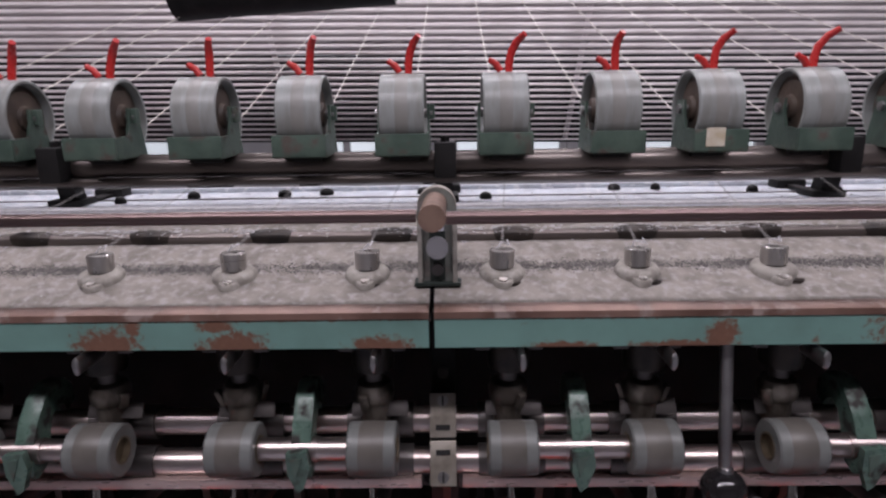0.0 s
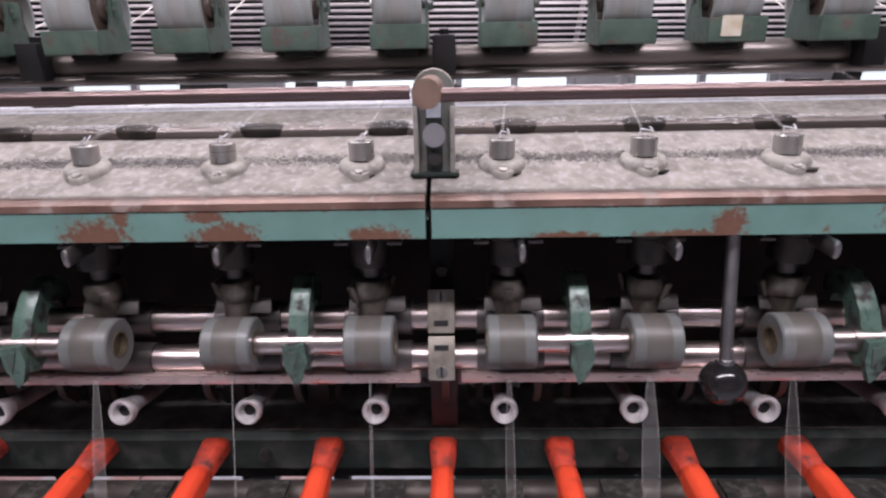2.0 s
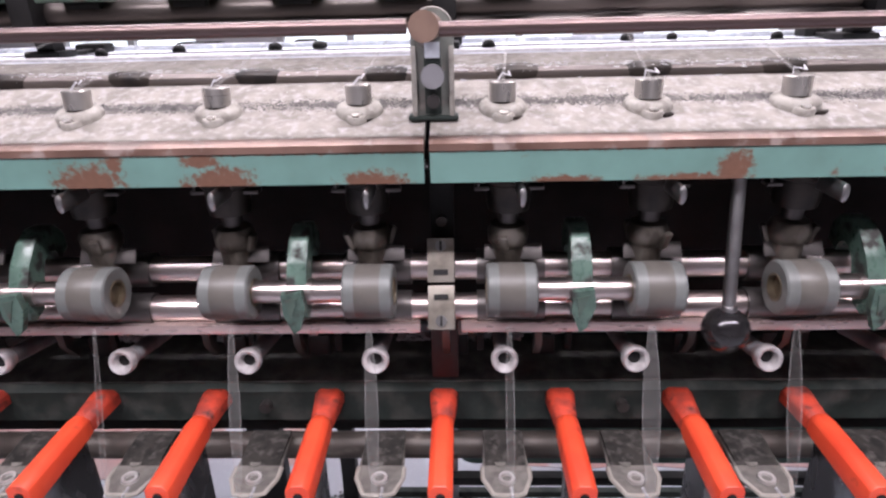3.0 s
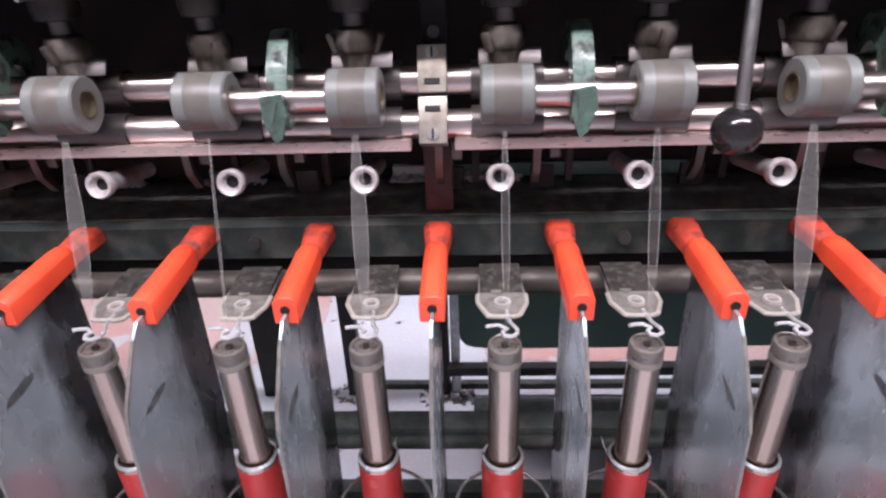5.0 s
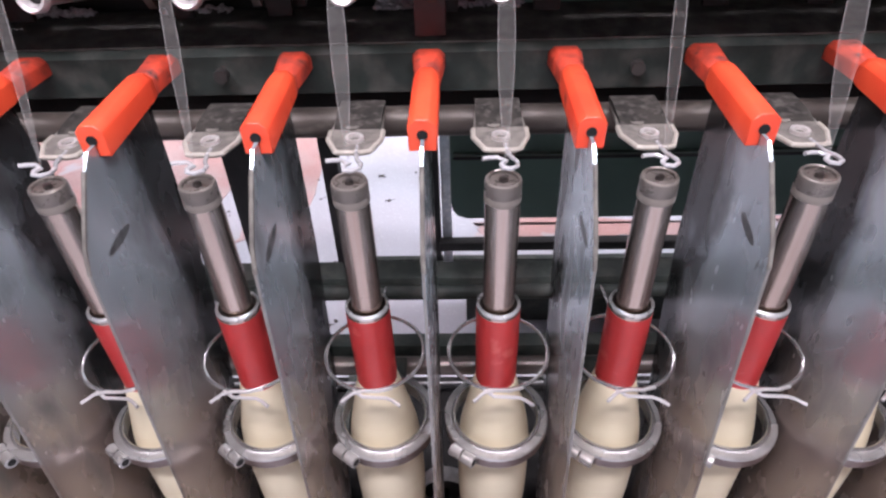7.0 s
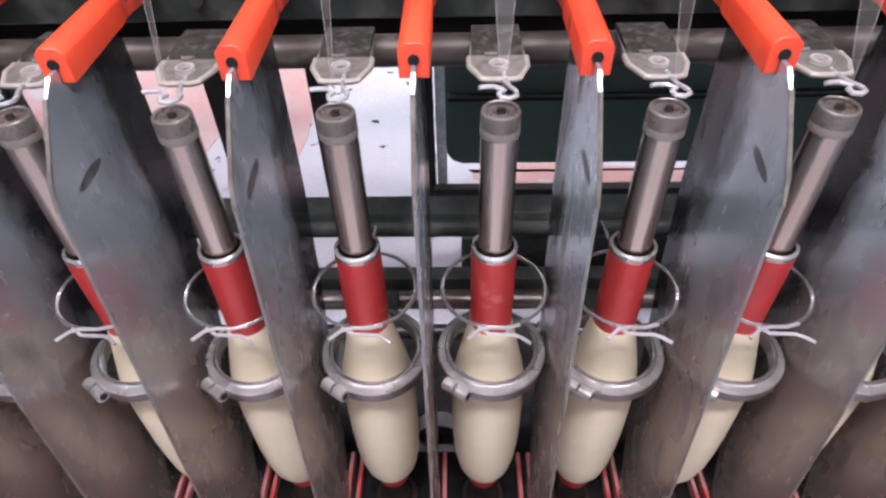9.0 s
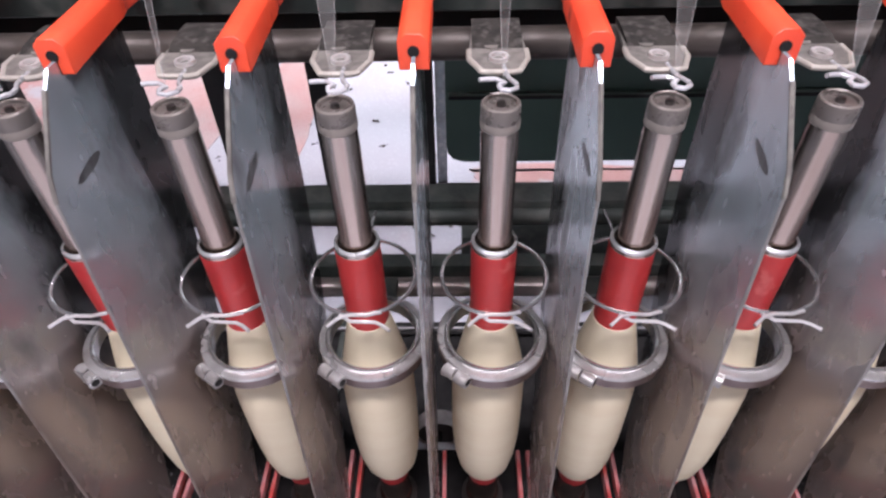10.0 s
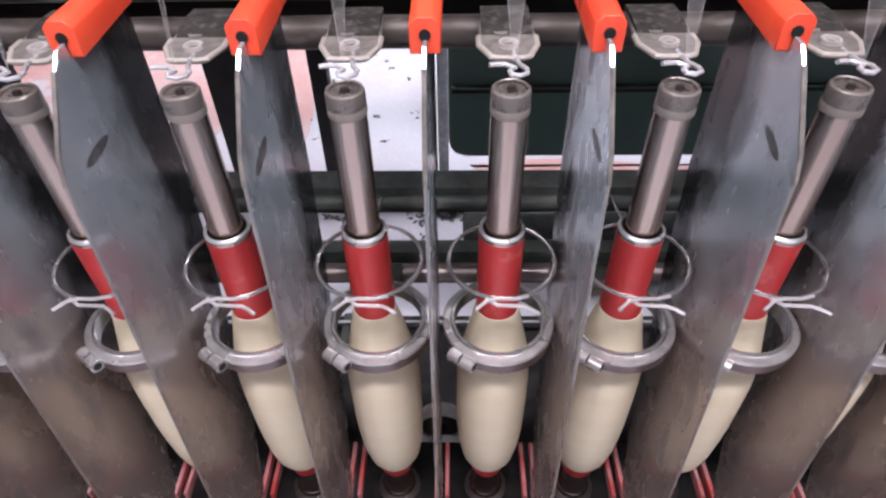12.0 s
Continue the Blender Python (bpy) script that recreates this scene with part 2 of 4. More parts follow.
M_DARKRED = mat("dark_red_primer", (0.060, 0.009, 0.009), (0.03, 0.007, 0.007), rough=0.5, scale=30)
M_ROTOR = mat("dull_aluminium_rotor", (0.20, 0.178, 0.155), (0.075, 0.063, 0.053), rough=0.36, metal=0.7, scale=55, low=0.42, high=0.58, stretch=(1, 1, 0.5), bump=0.1)
M_SLAT = mat("pale_enamelled_slat", (0.74, 0.69, 0.69), (0.64, 0.59, 0.59), rough=0.35, scale=12, bump=0.05)
# Colour of the lit room seen between the upper slats.
M_BACKING = mat("lit_room_pink_grey", (0.42, 0.38, 0.385), (0.33, 0.295, 0.30), rough=0.7, scale=6, bump=0.1)
M_FLOOR = mat("worn_pink_concrete_floor", (0.43, 0.45, 0.50), (0.40, 0.39, 0.43), rough=0.24, scale=3, c3=(0.40, 0.27, 0.275), scale3=2.2, low3=0.70, high3=0.82, rough3=0.35, bump=0.1)
M_WALL = mat("grey_limewashed_wall", (0.40, 0.39, 0.40), (0.33, 0.32, 0.33), rough=0.85, scale=2.5, bump=0.2)
M_CEIL = mat("sooty_ceiling", (0.36, 0.35, 0.35), (0.30, 0.29, 0.29), rough=0.9, scale=2, bump=0.1)
M_LAMP = glow("lit_tube", (1.0, 0.95, 0.94), 6.0)
M_SKYPANE = glow("bright_daylight", (0.86, 0.93, 1.0), 1.15)
M_CREAMMARK = mat("peeled_cream_label", (0.62, 0.57, 0.48), (0.5, 0.42, 0.3), rough=0.7, scale=90)
M_VEIL = veil("whirling_yarn", (0.80, 0.77, 0.75), 0.075)
M_VEIL_EDGE = veil("whirling_yarn_edge", (0.88, 0.86, 0.84), 0.10)



def rust_stains(m, spots, color):
    """Flaked rust round given places (x, z, half width, half height) of a painted lip."""
    n, lk = m.node_tree.nodes, m.node_tree.links
    b = n["Principled BSDF"]
    co = n.new("ShaderNodeTexCoord")
    fine = n.new("ShaderNodeTexNoise")
    fine.inputs["Scale"].default_value, fine.inputs["Detail"].default_value, fine.inputs["Roughness"].default_value = 170, 10, 0.7
    lk.new(co.outputs["Object"], fine.inputs["Vector"])
    total = None
    for x, z, w, h_ in spots:
        mp = n.new("ShaderNodeMapping")
        mp.inputs["Location"].default_value = (-x / w, 0, -z / h_)
        mp.inputs["Scale"].default_value = (1 / w, 0, 1 / h_)
        lk.new(co.outputs["Object"], mp.inputs["Vector"])
        ln = n.new("ShaderNodeVectorMath")
        ln.operation = "LENGTH"
        lk.new(mp.outputs["Vector"], ln.inputs[0])
        inv = n.new("ShaderNodeMath")
        inv.operation = "SUBTRACT"
        inv.use_clamp = True
        inv.inputs[0].default_value = 1.0
        lk.new(ln.outputs["Value"], inv.inputs[1])
        if total is None:
            total = inv.outputs[0]
        else:
            mx = n.new("ShaderNodeMath")
            mx.operation = "MAXIMUM"
            lk.new(total, mx.inputs[0])
            lk.new(inv.outputs[0], mx.inputs[1])
            total = mx.outputs[0]
    ad = n.new("ShaderNodeMath")
    ad.operation = "MULTIPLY_ADD"
    ad.inputs[1].default_value = 1.7
    lk.new(fine.outputs["Fac"], ad.inputs[0])
    lk.new(total, ad.inputs[2])
    rg = n.new("ShaderNodeMapRange")
    rg.inputs["From Min"].default_value, rg.inputs["From Max"].default_value = 1.16, 1.42
    lk.new(ad.outputs[0], rg.inputs["Value"])
    tint = n.new("ShaderNodeMix")
    tint.data_type = "RGBA"
    tint.inputs[6].default_value, tint.inputs[7].default_value = (*color, 1), (*[v * 0.5 for v in color], 1)
    lk.new(fine.outputs["Fac"], tint.inputs[0])
    for name, k, socket in (("Base Color", 6, tint.outputs[2]), ("Roughness", 2, None)):
        old = b.inputs[name].links[0].from_socket
        x = n.new("ShaderNodeMix")
        x.data_type = "RGBA" if socket else "FLOAT"
        lk.new(rg.outputs["Result"], x.inputs[0])
        lk.new(old, x.inputs[k])
        if socket:
            lk.new(socket, x.inputs[k + 1])
        else:
            x.inputs[k + 1].default_value = 0.85
        lk.new(x.outputs[2 if socket else 0], b.inputs[name])


rust_stains(M_TEAL, ((-0.232, 1.247, 0.040, 0.024), (-0.213, 1.262, 0.010, 0.012), (-0.143, 1.246, 0.040, 0.020), (-0.155, 1.262, 0.022, 0.009),
                     (-0.040, 1.245, 0.036, 0.014), (-0.37, 1.246, 0.06, 0.02), (0.345, 1.255, 0.075, 0.05), (0.195, 1.250, 0.020, 0.024),
                     (0.165, 1.244, 0.05, 0.008), (0.085, 1.244, 0.04, 0.008), (-0.10, 1.268, 0.35, 0.005), (0.12, 1.268, 0.2, 0.005)), (0.20, 0.098, 0.062))

# ---- mesh helpers ----


def box(bm, c, size, bevel=0.0, m=None):
    r = bmesh.ops.create_cube(bm, size=1.0, matrix=Matrix.Translation(c) @ (m or Matrix()) @ Matrix.Diagonal((*size, 1)))
    if bevel:
        bmesh.ops.bevel(bm, geom=list({e for v in r["verts"] for e in v.link_edges}), offset=bevel, segments=2, affect="EDGES", profile=0.6)
    return bm


def cyl(bm, a, b, r1, r2=None, seg=20):
    a, b = Vector(a), Vector(b)
    m = Matrix.Translation((a + b) / 2) @ (b - a).to_track_quat("Z", "Y").to_matrix().to_4x4()
    bmesh.ops.create_cone(bm, cap_ends=True, segments=seg, radius1=r1, radius2=r1 if r2 is None else r2, depth=(b - a).length, matrix=m)
    return bm


def lathe(bm, profile, seg=28, m=None, close=False):
    """Turns (radius, height) pairs round z. close: the profile is a loop."""
    m = m or Matrix()
    rings = []
    for r, z in profile:
        rings.append([bm.verts.new(m @ Vector((r * math.cos(2 * math.pi * k / seg), r * math.sin(2 * math.pi * k / seg), z))) for k in range(seg)])
    pairs = list(zip(rings, rings[1:])) + ([(rings[-1], rings[0])] if close else [])
    for lo, hi in pairs:
        for k in range(seg):
            bm.faces.new((lo[k], lo[(k + 1) % seg], hi[(k + 1) % seg], hi[k]))
    if not close:
        bm.faces.new(rings[0][::-1])
        bm.faces.new(rings[-1])
    return bm


def wire(bm, pts, r, seg=8):
    """A round wire along points, with tapering given by r as a number or a list."""
    pts = [Vector(p) for p in pts]
    rs = r if isinstance(r, (list, tuple)) else [r] * len(pts)
    rings, up = [], Vector((0.13, 0.31, 0.94))
    for k, p in enumerate(pts):
        d = (pts[min(k + 1, len(pts) - 1)] - pts[max(k - 1, 0)]).normalized()
        u = d.cross(up)
        if u.length < 0.1:
            u = d.cross(Vector((1, 0, 0)))
        u.normalize()
        v = d.cross(u).normalized()
        rings.append([bm.verts.new(p + rs[k] * (math.cos(2 * math.pi * j / seg) * u + math.sin(2 * math.pi * j / seg) * v)) for j in range(seg)])
    for lo, hi in zip(rings, rings[1:]):
        for j in range(seg):
            bm.faces.new((lo[j], lo[(j + 1) % seg], hi[(j + 1) % seg], hi[j]))
    bm.faces.new(rings[0][::-1])
    bm.faces.new(rings[-1])
    return bm


def prism(bm, outline, axis, a, b):
    """Extrudes a 2D outline along x, y or z from a to b."""
    def place(p, d):
        return {"x": (d, p[0], p[1]), "y": (p[0], d, p[1]), "z": (p[0], p[1], d)}[axis]
    lo = [bm.verts.new(place(p, a)) for p in outline]
    hi = [bm.verts.new(place(p, b)) for p in outline]
    k = len(outline)
    for i in range(k):
        bm.faces.new((lo[i], lo[(i + 1) % k], hi[(i + 1) % k], hi[i]))
    bm.faces.new(lo[::-1])
    bm.faces.new(hi)
    return bm


def finish(bm, name, material, smooth=True, angle=38):
    bmesh.ops.recalc_face_normals(bm, faces=bm.faces)
    me = bpy.data.meshes.new(name)
    if smooth:
        for f in bm.faces:
            f.smooth = True
        lim = radians(angle)
        for e in bm.edges:
            if len(e.link_faces) != 2 or e.calc_face_angle(3.2) > lim:
                e.smooth = False
    bm.to_mesh(me)
    bm.free()
    me.materials.append(material)
    return me


def part(name, bm, material, parent=None, label=""):
    ob = new(name, finish(bm, name, material))
    ob.parent = parent
    if label:
        tagged(ob, label)
    return ob


def thing(name, label, category, group="", kind="", at=None):
    ob = new(name)
    ob.empty_display_size = 0.02
    tagged(ob, label, category, group, kind)
    if at is not None:
        ob.matrix_basis = at
    return ob


def solo(name, bm, material, label, category, group="", kind=""):
    ob = part(name, bm, material)
    return tagged(ob, label, category, group, kind)


def N():
    return bmesh.new()


def rowx(first, step, count):
    return [first + step * k for k in range(count)]


def blobs(name, material, items, label, category=""):
    """Many small tufts in one mesh: (place, half sizes, turn about z)."""
    b = N()
    bmesh.ops.create_icosphere(b, subdivisions=1, radius=1.0)
    base = np.array([v.co[:] for v in b.verts])
    tris = np.array([[v.index for v in f.verts] for f in b.faces])
    b.free()
    verts, faces = [], []
    for k, (p, h_, a) in enumerate(items):
        q = base * np.array(h_)
        c_, s_ = math.cos(a), math.sin(a)
        q = np.stack([q[:, 0] * c_ - q[:, 1] * s_, q[:, 0] * s_ + q[:, 1] * c_, q[:, 2]], 1) + np.array(p)
        verts.append(q)
        faces.append(tris + k * len(base))
    me = bpy.data.meshes.new(name)
    me.from_pydata(np.concatenate(verts).tolist(), [], np.concatenate(faces).tolist())
    me.polygons.foreach_set("use_smooth", [True] * len(me.polygons))
    me.materials.append(material)
    return tagged(new(name, me), label, category, kind="stuff")


# ---- the hall ----
solo("floor", box(N(), (0, 0.5, FLOOR - 0.05), (9, 8, 0.1)), M_FLOOR, "worn pink and white painted concrete floor", "floor", kind="structure")
solo("ceiling", box(N(), (0, 0.5, CEIL + 0.05), (9, 8, 0.1)), M_CEIL, "dull grey plastered ceiling", "ceiling", kind="structure")
for nm, c, size in (("wall_west", (-4.45, 0.5, 1.965), (0.1, 8, 3.26)), ("wall_east", (4.45, 0.5, 1.965), (0.1, 8, 3.26)),
                    ("wall_south", (0, -3.45, 1.965), (8.8, 0.1, 3.26))):
    solo(nm, box(N(), c, size), M_WALL, "grey limewashed mill wall", "wall", kind="structure")
wn_bm = N()
WIN = [(-3.0, -1.9), (-1.35, -0.25), (0.0, 0.9), (1.3, 2.4), (2.9, 4.0)]
edges = [-4.4] + [v for w in WIN for v in w] + [4.4]
for a, b in zip(edges[0::2], edges[1::2]):
    box(wn_bm, ((a + b) / 2, 4.45, 1.965), (b - a, 0.1, 3.26))
for a, b in WIN:
    box(wn_bm, ((a + b) / 2, 4.45, (FLOOR + 0.85) / 2), (b - a, 0.1, 0.85 - FLOOR))
    box(wn_bm, ((a + b) / 2, 4.45, (2.6 + 3.595) / 2), (b - a, 0.1, 3.595 - 2.6))
solo("wall_north", wn_bm, M_WALL, "grey limewashed mill wall pierced by windows", "wall", kind="structure")
for k, (a, b) in enumerate(WIN):
    w = thing("window_%d" % (k + 1), "bright mill window in a white frame", "window", "windows of the hall", "structure")
    fr = N()
    for x in (a + 0.03, (a + b) / 2, b - 0.03):
        box(fr, (x, 4.44, 1.725), (0.05, 0.06, 1.75))
    for z in (0.875, 1.72, 2.575):
        box(fr, ((a + b) / 2, 4.44, z), (b - a - 0.1, 0.055, 0.05))
    part("window_frame", fr, M_WALL, w)
    part("pane", box(N(), ((a + b) / 2, 4.47, 1.725), (b - a, 0.006, 1.75)), M_SKYPANE, w, "bright daylit pane")
for lx, ly, lw in LAMPS:
    f = thing("ceiling_light", "white fluorescent batten hanging from the ceiling", "light", "hall lights", at=pose(lx, ly, 2.83))
    part("housing", box(N(), (0, 0, 0), (1.4, 0.14, 0.05), 0.006), M_WALL, f)
    part("tube", cyl(N(), (-0.66, 0.05, -0.035), (0.66, 0.05, -0.035), 0.013, seg=12), M_LAMP, f)
    part("tube", cyl(N(), (-0.66, -0.05, -0.035), (0.66, -0.05, -0.035), 0.013, seg=12), M_LAMP, f)
    for x in (-0.5, 0.5):
        part("hanger", cyl(N(), (x, 0, 0.025), (x, 0, CEIL - 2.83), 0.004, seg=8), M_STEEL, f)

# ---- sloping feed table ----
L = 1.35
SPLIT = -0.005
TABLE = [(0.057, 1.2715), (0.135, 1.298), (0.232, 1.311), (0.232, 1.304), (0.135, 1.291), (0.064, 1.262)]


def table_z(y):
    return 1.2715 + (y - 0.057) * (1.298 - 1.2715) / 0.078 if y < 0.135 else min(1.311, 1.298 + (y - 0.135) * 0.013 / 0.097)


for a, b in ((-L, SPLIT - 0.0018), (SPLIT + 0.0018, L)):
    t = thing("feed_table", "sloping sheet-metal feed table, dusty, with a teal lip worn to rust", "machine table", "feed tables")
    part("top", prism(N(), TABLE, "x", a, b), M_DUSTY, t, "grey-brown top thick with dust")
    part("lip", prism(N(), [(0.053, 1.267), (0.057, 1.2672), (0.064, 1.2622), (0.064, 1.2455), (0.054, 1.2445)], "x", a + 0.0003, b - 0.0003), M_TEAL, t, "teal painted lip with rust patches")
    part("edge", prism(N(), [(0.0522, 1.2665), (0.0528, 1.271), (0.0575, 1.2735), (0.062, 1.2742), (0.062, 1.2645), (0.0545, 1.2645)], "x", a, b), M_RUST, t, "bare worn brown edge")
    part("ridge", cyl(N(), (a, 0.150, 1.303), (b, 0.150, 1.303), 0.0055, seg=12), M_PBAR, t, "dark round ridge")
    for k in range(-5, 6):
        x = k * 0.1 + 0.062
        if a < x < b:
            part("ridge_lump", lathe(N(), [(0.0050, -0.019), (0.0068, -0.012), (0.0074, 0.0), (0.0066, 0.010), (0.0050, 0.016)], 12, pose(x, 0.150, 1.3035, 0, 90, 0)), M_COLLAR, t, "dark greasy lump")

t = thing("rear_ledge", "pale blue-grey ledge behind the table, covered in lint", "ledge")
part("shelf", box(N(), (0, 0.2975, 1.308), (2 * L, 0.129, 0.008), 0.001), M_LEDGE, t)
part("front_lip", box(N(), (0, 0.240, 1.3133), (2 * L, 0.014, 0.0026), 0.001), M_FLUFF, t, "lint-white front lip")
part("joint", box(N(), (0, 0.302, 1.3124), (2 * L, 0.0035, 0.0012)), M_BAR, t, "dark joint line")
part("rear_lip", box(N(), (0, 0.357, 1.3145), (2 * L, 0.008, 0.005), 0.001), M_LEDGE, t)
rk = random.Random(5)
for x in (-0.172, -0.128, -0.02, 0.045, 0.19, 0.235, 0.33, -0.27, -0.335, 0.41):
    y, r_ = 0.302 + rk.uniform(-0.02, 0.035), rk.uniform(0.005, 0.008)
    solo("ledge_knob", lathe(N(), [(r_, 0.0), (r_, 0.003), (r_ * 0.8, 0.0055), (r_ * 0.3, 0.007)], 14, pose(x, y, 1.3125)), M_BLACK, "black round bolt head on the pale ledge", "bolt", "ledge bolts")
rnd = random.Random(8)
items = []
for k in range(30000):
    x, y, sz = rnd.uniform(-0.6, 0.6), rnd.gauss(0.107, 0.0036), rnd.uniform(0.00015, 0.0005)
    if math.sin(x * 61) + math.sin(x * 23 + 1) > rnd.uniform(-3.4, 1.0):
        items.append(((x, y, table_z(y)), (sz * rnd.uniform(1, 3), sz, 0.0004), rnd.uniform(-0.5, 0.5)))
blobs("grime", M_GRIME, items, "broken band of black oily fluff on the table", "grime")
items = []
for k in range(800):
    x = rnd.uniform(-0.9, 0.9)
    y = min(0.355, rnd.choice((rnd.gauss(0.160, 0.007), rnd.gauss(0.245, 0.012), rnd.gauss(0.30, 0.03), rnd.uniform(0.07, 0.23))))
    sz = rnd.uniform(0.0004, 0.0013) * (0.5 if 0.17 < y < 0.225 or y < 0.14 else 1)
    items.append(((x, y, max(table_z(y), 1.3122 if y > 0.232 else 0) + sz * 0.2), (sz * rnd.uniform(1, 3.5), sz, sz * 0.5), rnd.uniform(0, 3)))
for k in range(150):
    x = rnd.uniform(-0.8, 0.8)
    for q in range(rnd.randint(8, 40)):
        sz = rnd.uniform(0.0002, 0.0006)
        items.append(((x + rnd.gauss(0, 0.009), 0.152 + rnd.gauss(0, 0.004), 1.3075 + rnd.uniform(-0.003, 0.0025)), (sz * rnd.uniform(2, 9), sz * 0.8, sz * 0.7), rnd.gauss(0.0, 0.7)))
blobs("lint", M_FLUFF, items, "tufts of white lint along the table", "lint")


# ---- capped yarn inlets on the table ----
XS = rowx(-0.55, 0.1, 12)


def cap_nut(x):
    x, y = x * 1.006 - 0.0035, 0.098
    t = thing("yarn_inlet", "steel yarn inlet nut on an oval flange, dusty", "inlet", "yarn inlets on the table", at=pose(x, y, table_z(y) - 0.0015, -3, 0, 0))
    lie = pose(0, 0, 0, 17, 0, 0)
    b = N()
    lathe(b, [(0.0150, -0.002), (0.0150, 0.003), (0.0138, 0.0055), (0.0108, 0.0072)], 28, lie @ Matrix.Diagonal((1.12, 1.0, 1.0, 1)))
    part("flange", b, M_FLANGE, t, "dusty cast flange")
    b = N()
    lathe(b, [(0.0078, -0.002), (0.0078, 0.0025), (0.0066, 0.0042)], 18, lie @ pose(0, -0.0125, 0))
    part("ear", b, M_FLANGE, t)
    b = N()
    cyl(b, lie @ Vector((0, -0.0150, 0.004)), lie @ Vector((0, -0.0150, 0.0058)), 0.0032, seg=10)
    part("screw", b, M_NUT, t)
    b = N()
    lathe(b, [(0.0092, 0.0065), (0.0095, 0.0190), (0.0088, 0.0197), (0.0035, 0.0197), (0.003, 0.016)], 24)
    part("nut", b, M_NUT, t, "bright turned steel nut")
    if abs(x + 0.15) < 0.012:
        part("groove_ring", lathe(N(), [(0.0090, 0.0138), (0.0095, 0.0143), (0.0090, 0.0148)], 24, close=True), M_BLACK, t)
    b = N()
    pr = random.Random(int(x * 1000) + 7)
    wire(b, [(-0.004, 0, 0.019), (pr.uniform(-0.004, 0.002), 0.001, 0.025), (pr.uniform(0.0, 0.006), -0.002, 0.0235), (0.004, 0.003, 0.026)], 0.0006, 6)
    part("yarn_tuft", b, M_FLUFF, t, "loose white yarn end")
    return t


for x in XS:
    cap_nut(x)

# ---- rod over the table and its holder ----
solo("guide_rod", cyl(N(), (-L, 0.022, 1.3440), (-0.012, 0.022, 1.3440), 0.0042, seg=16), M_ROD, "long brown steel guide rod above the table", "rod", "guide rods")
solo("guide_rod", cyl(N(), (0.006, 0.024, 1.3420), (L, 0.024, 1.3420), 0.0042, seg=16), M_ROD, "long brown steel guide rod above the table", "rod", "guide rods")
h = thing("rod_holder", "upright grey-green slotted rod holder with a round brown boss", "bracket")
arch = [(-0.0150, 1.281), (0.0135, 1.281), (0.0135, 1.335)] + [(-0.0008 + 0.0138 * math.cos(a), 1.3385 + 0.0138 * math.sin(a)) for a in [math.pi * k / 12 for k in range(13)]] + [(-0.0150, 1.335)]
part("upright", prism(N(), arch, "y", 0.083, 0.094), M_HOLDER, h, "green-grey upright")
for x in (-0.0132, 0.0117):
    part("rib", box(N(), (x, 0.0815, 1.305), (0.0034, 0.003, 0.048), 0.0006), M_FLANGE, h)
part("slot", box(N(), (-0.0008, 0.0827, 1.307), (0.011, 0.001, 0.044), 0.0), M_DARKGREEN, h, "dark slot")
part("boss", cyl(N(), (-0.002, 0.012, 1.3440), (-0.002, 0.083, 1.3410), 0.0084, seg=28), M_BOSS, h, "brown round boss")
part("dust_cap", lathe(N(), [(0.0128, -0.0055), (0.0138, -0.0055), (0.0141, 0.0), (0.0138, 0.0055), (0.0128, 0.0055)], 28, pose(-0.0008, 0.0885, 1.3392, 90, 0, 0), close=True), M_FLANGE, h, "dusty rounded top")
part("bolt", cyl(N(), (-0.0008, 0.076, 1.310), (-0.0008, 0.0825, 1.310), 0.0078, seg=20), M_STEM, h, "grey round bolt head")
part("washer", cyl(N(), (-0.0008, 0.0795, 1.2935), (-0.0008, 0.0825, 1.2935), 0.0046, seg=16), M_BAR, h)
# White patch added for the bright background that shows through the slot.
part("tag", box(N(), (-0.0008, 0.0818, 1.3265), (0.010, 0.001, 0.010)), M_LEDGE, h, "white patch for the bright view through the slot")
part("foot", box(N(), (-0.0008, 0.086, 1.2825), (0.034, 0.014, 0.003), 0.001), M_DARKGREEN, h)

# ---- guide pulleys above, on their bar ----
PX = rowx(-0.6255, 0.0985, 14)


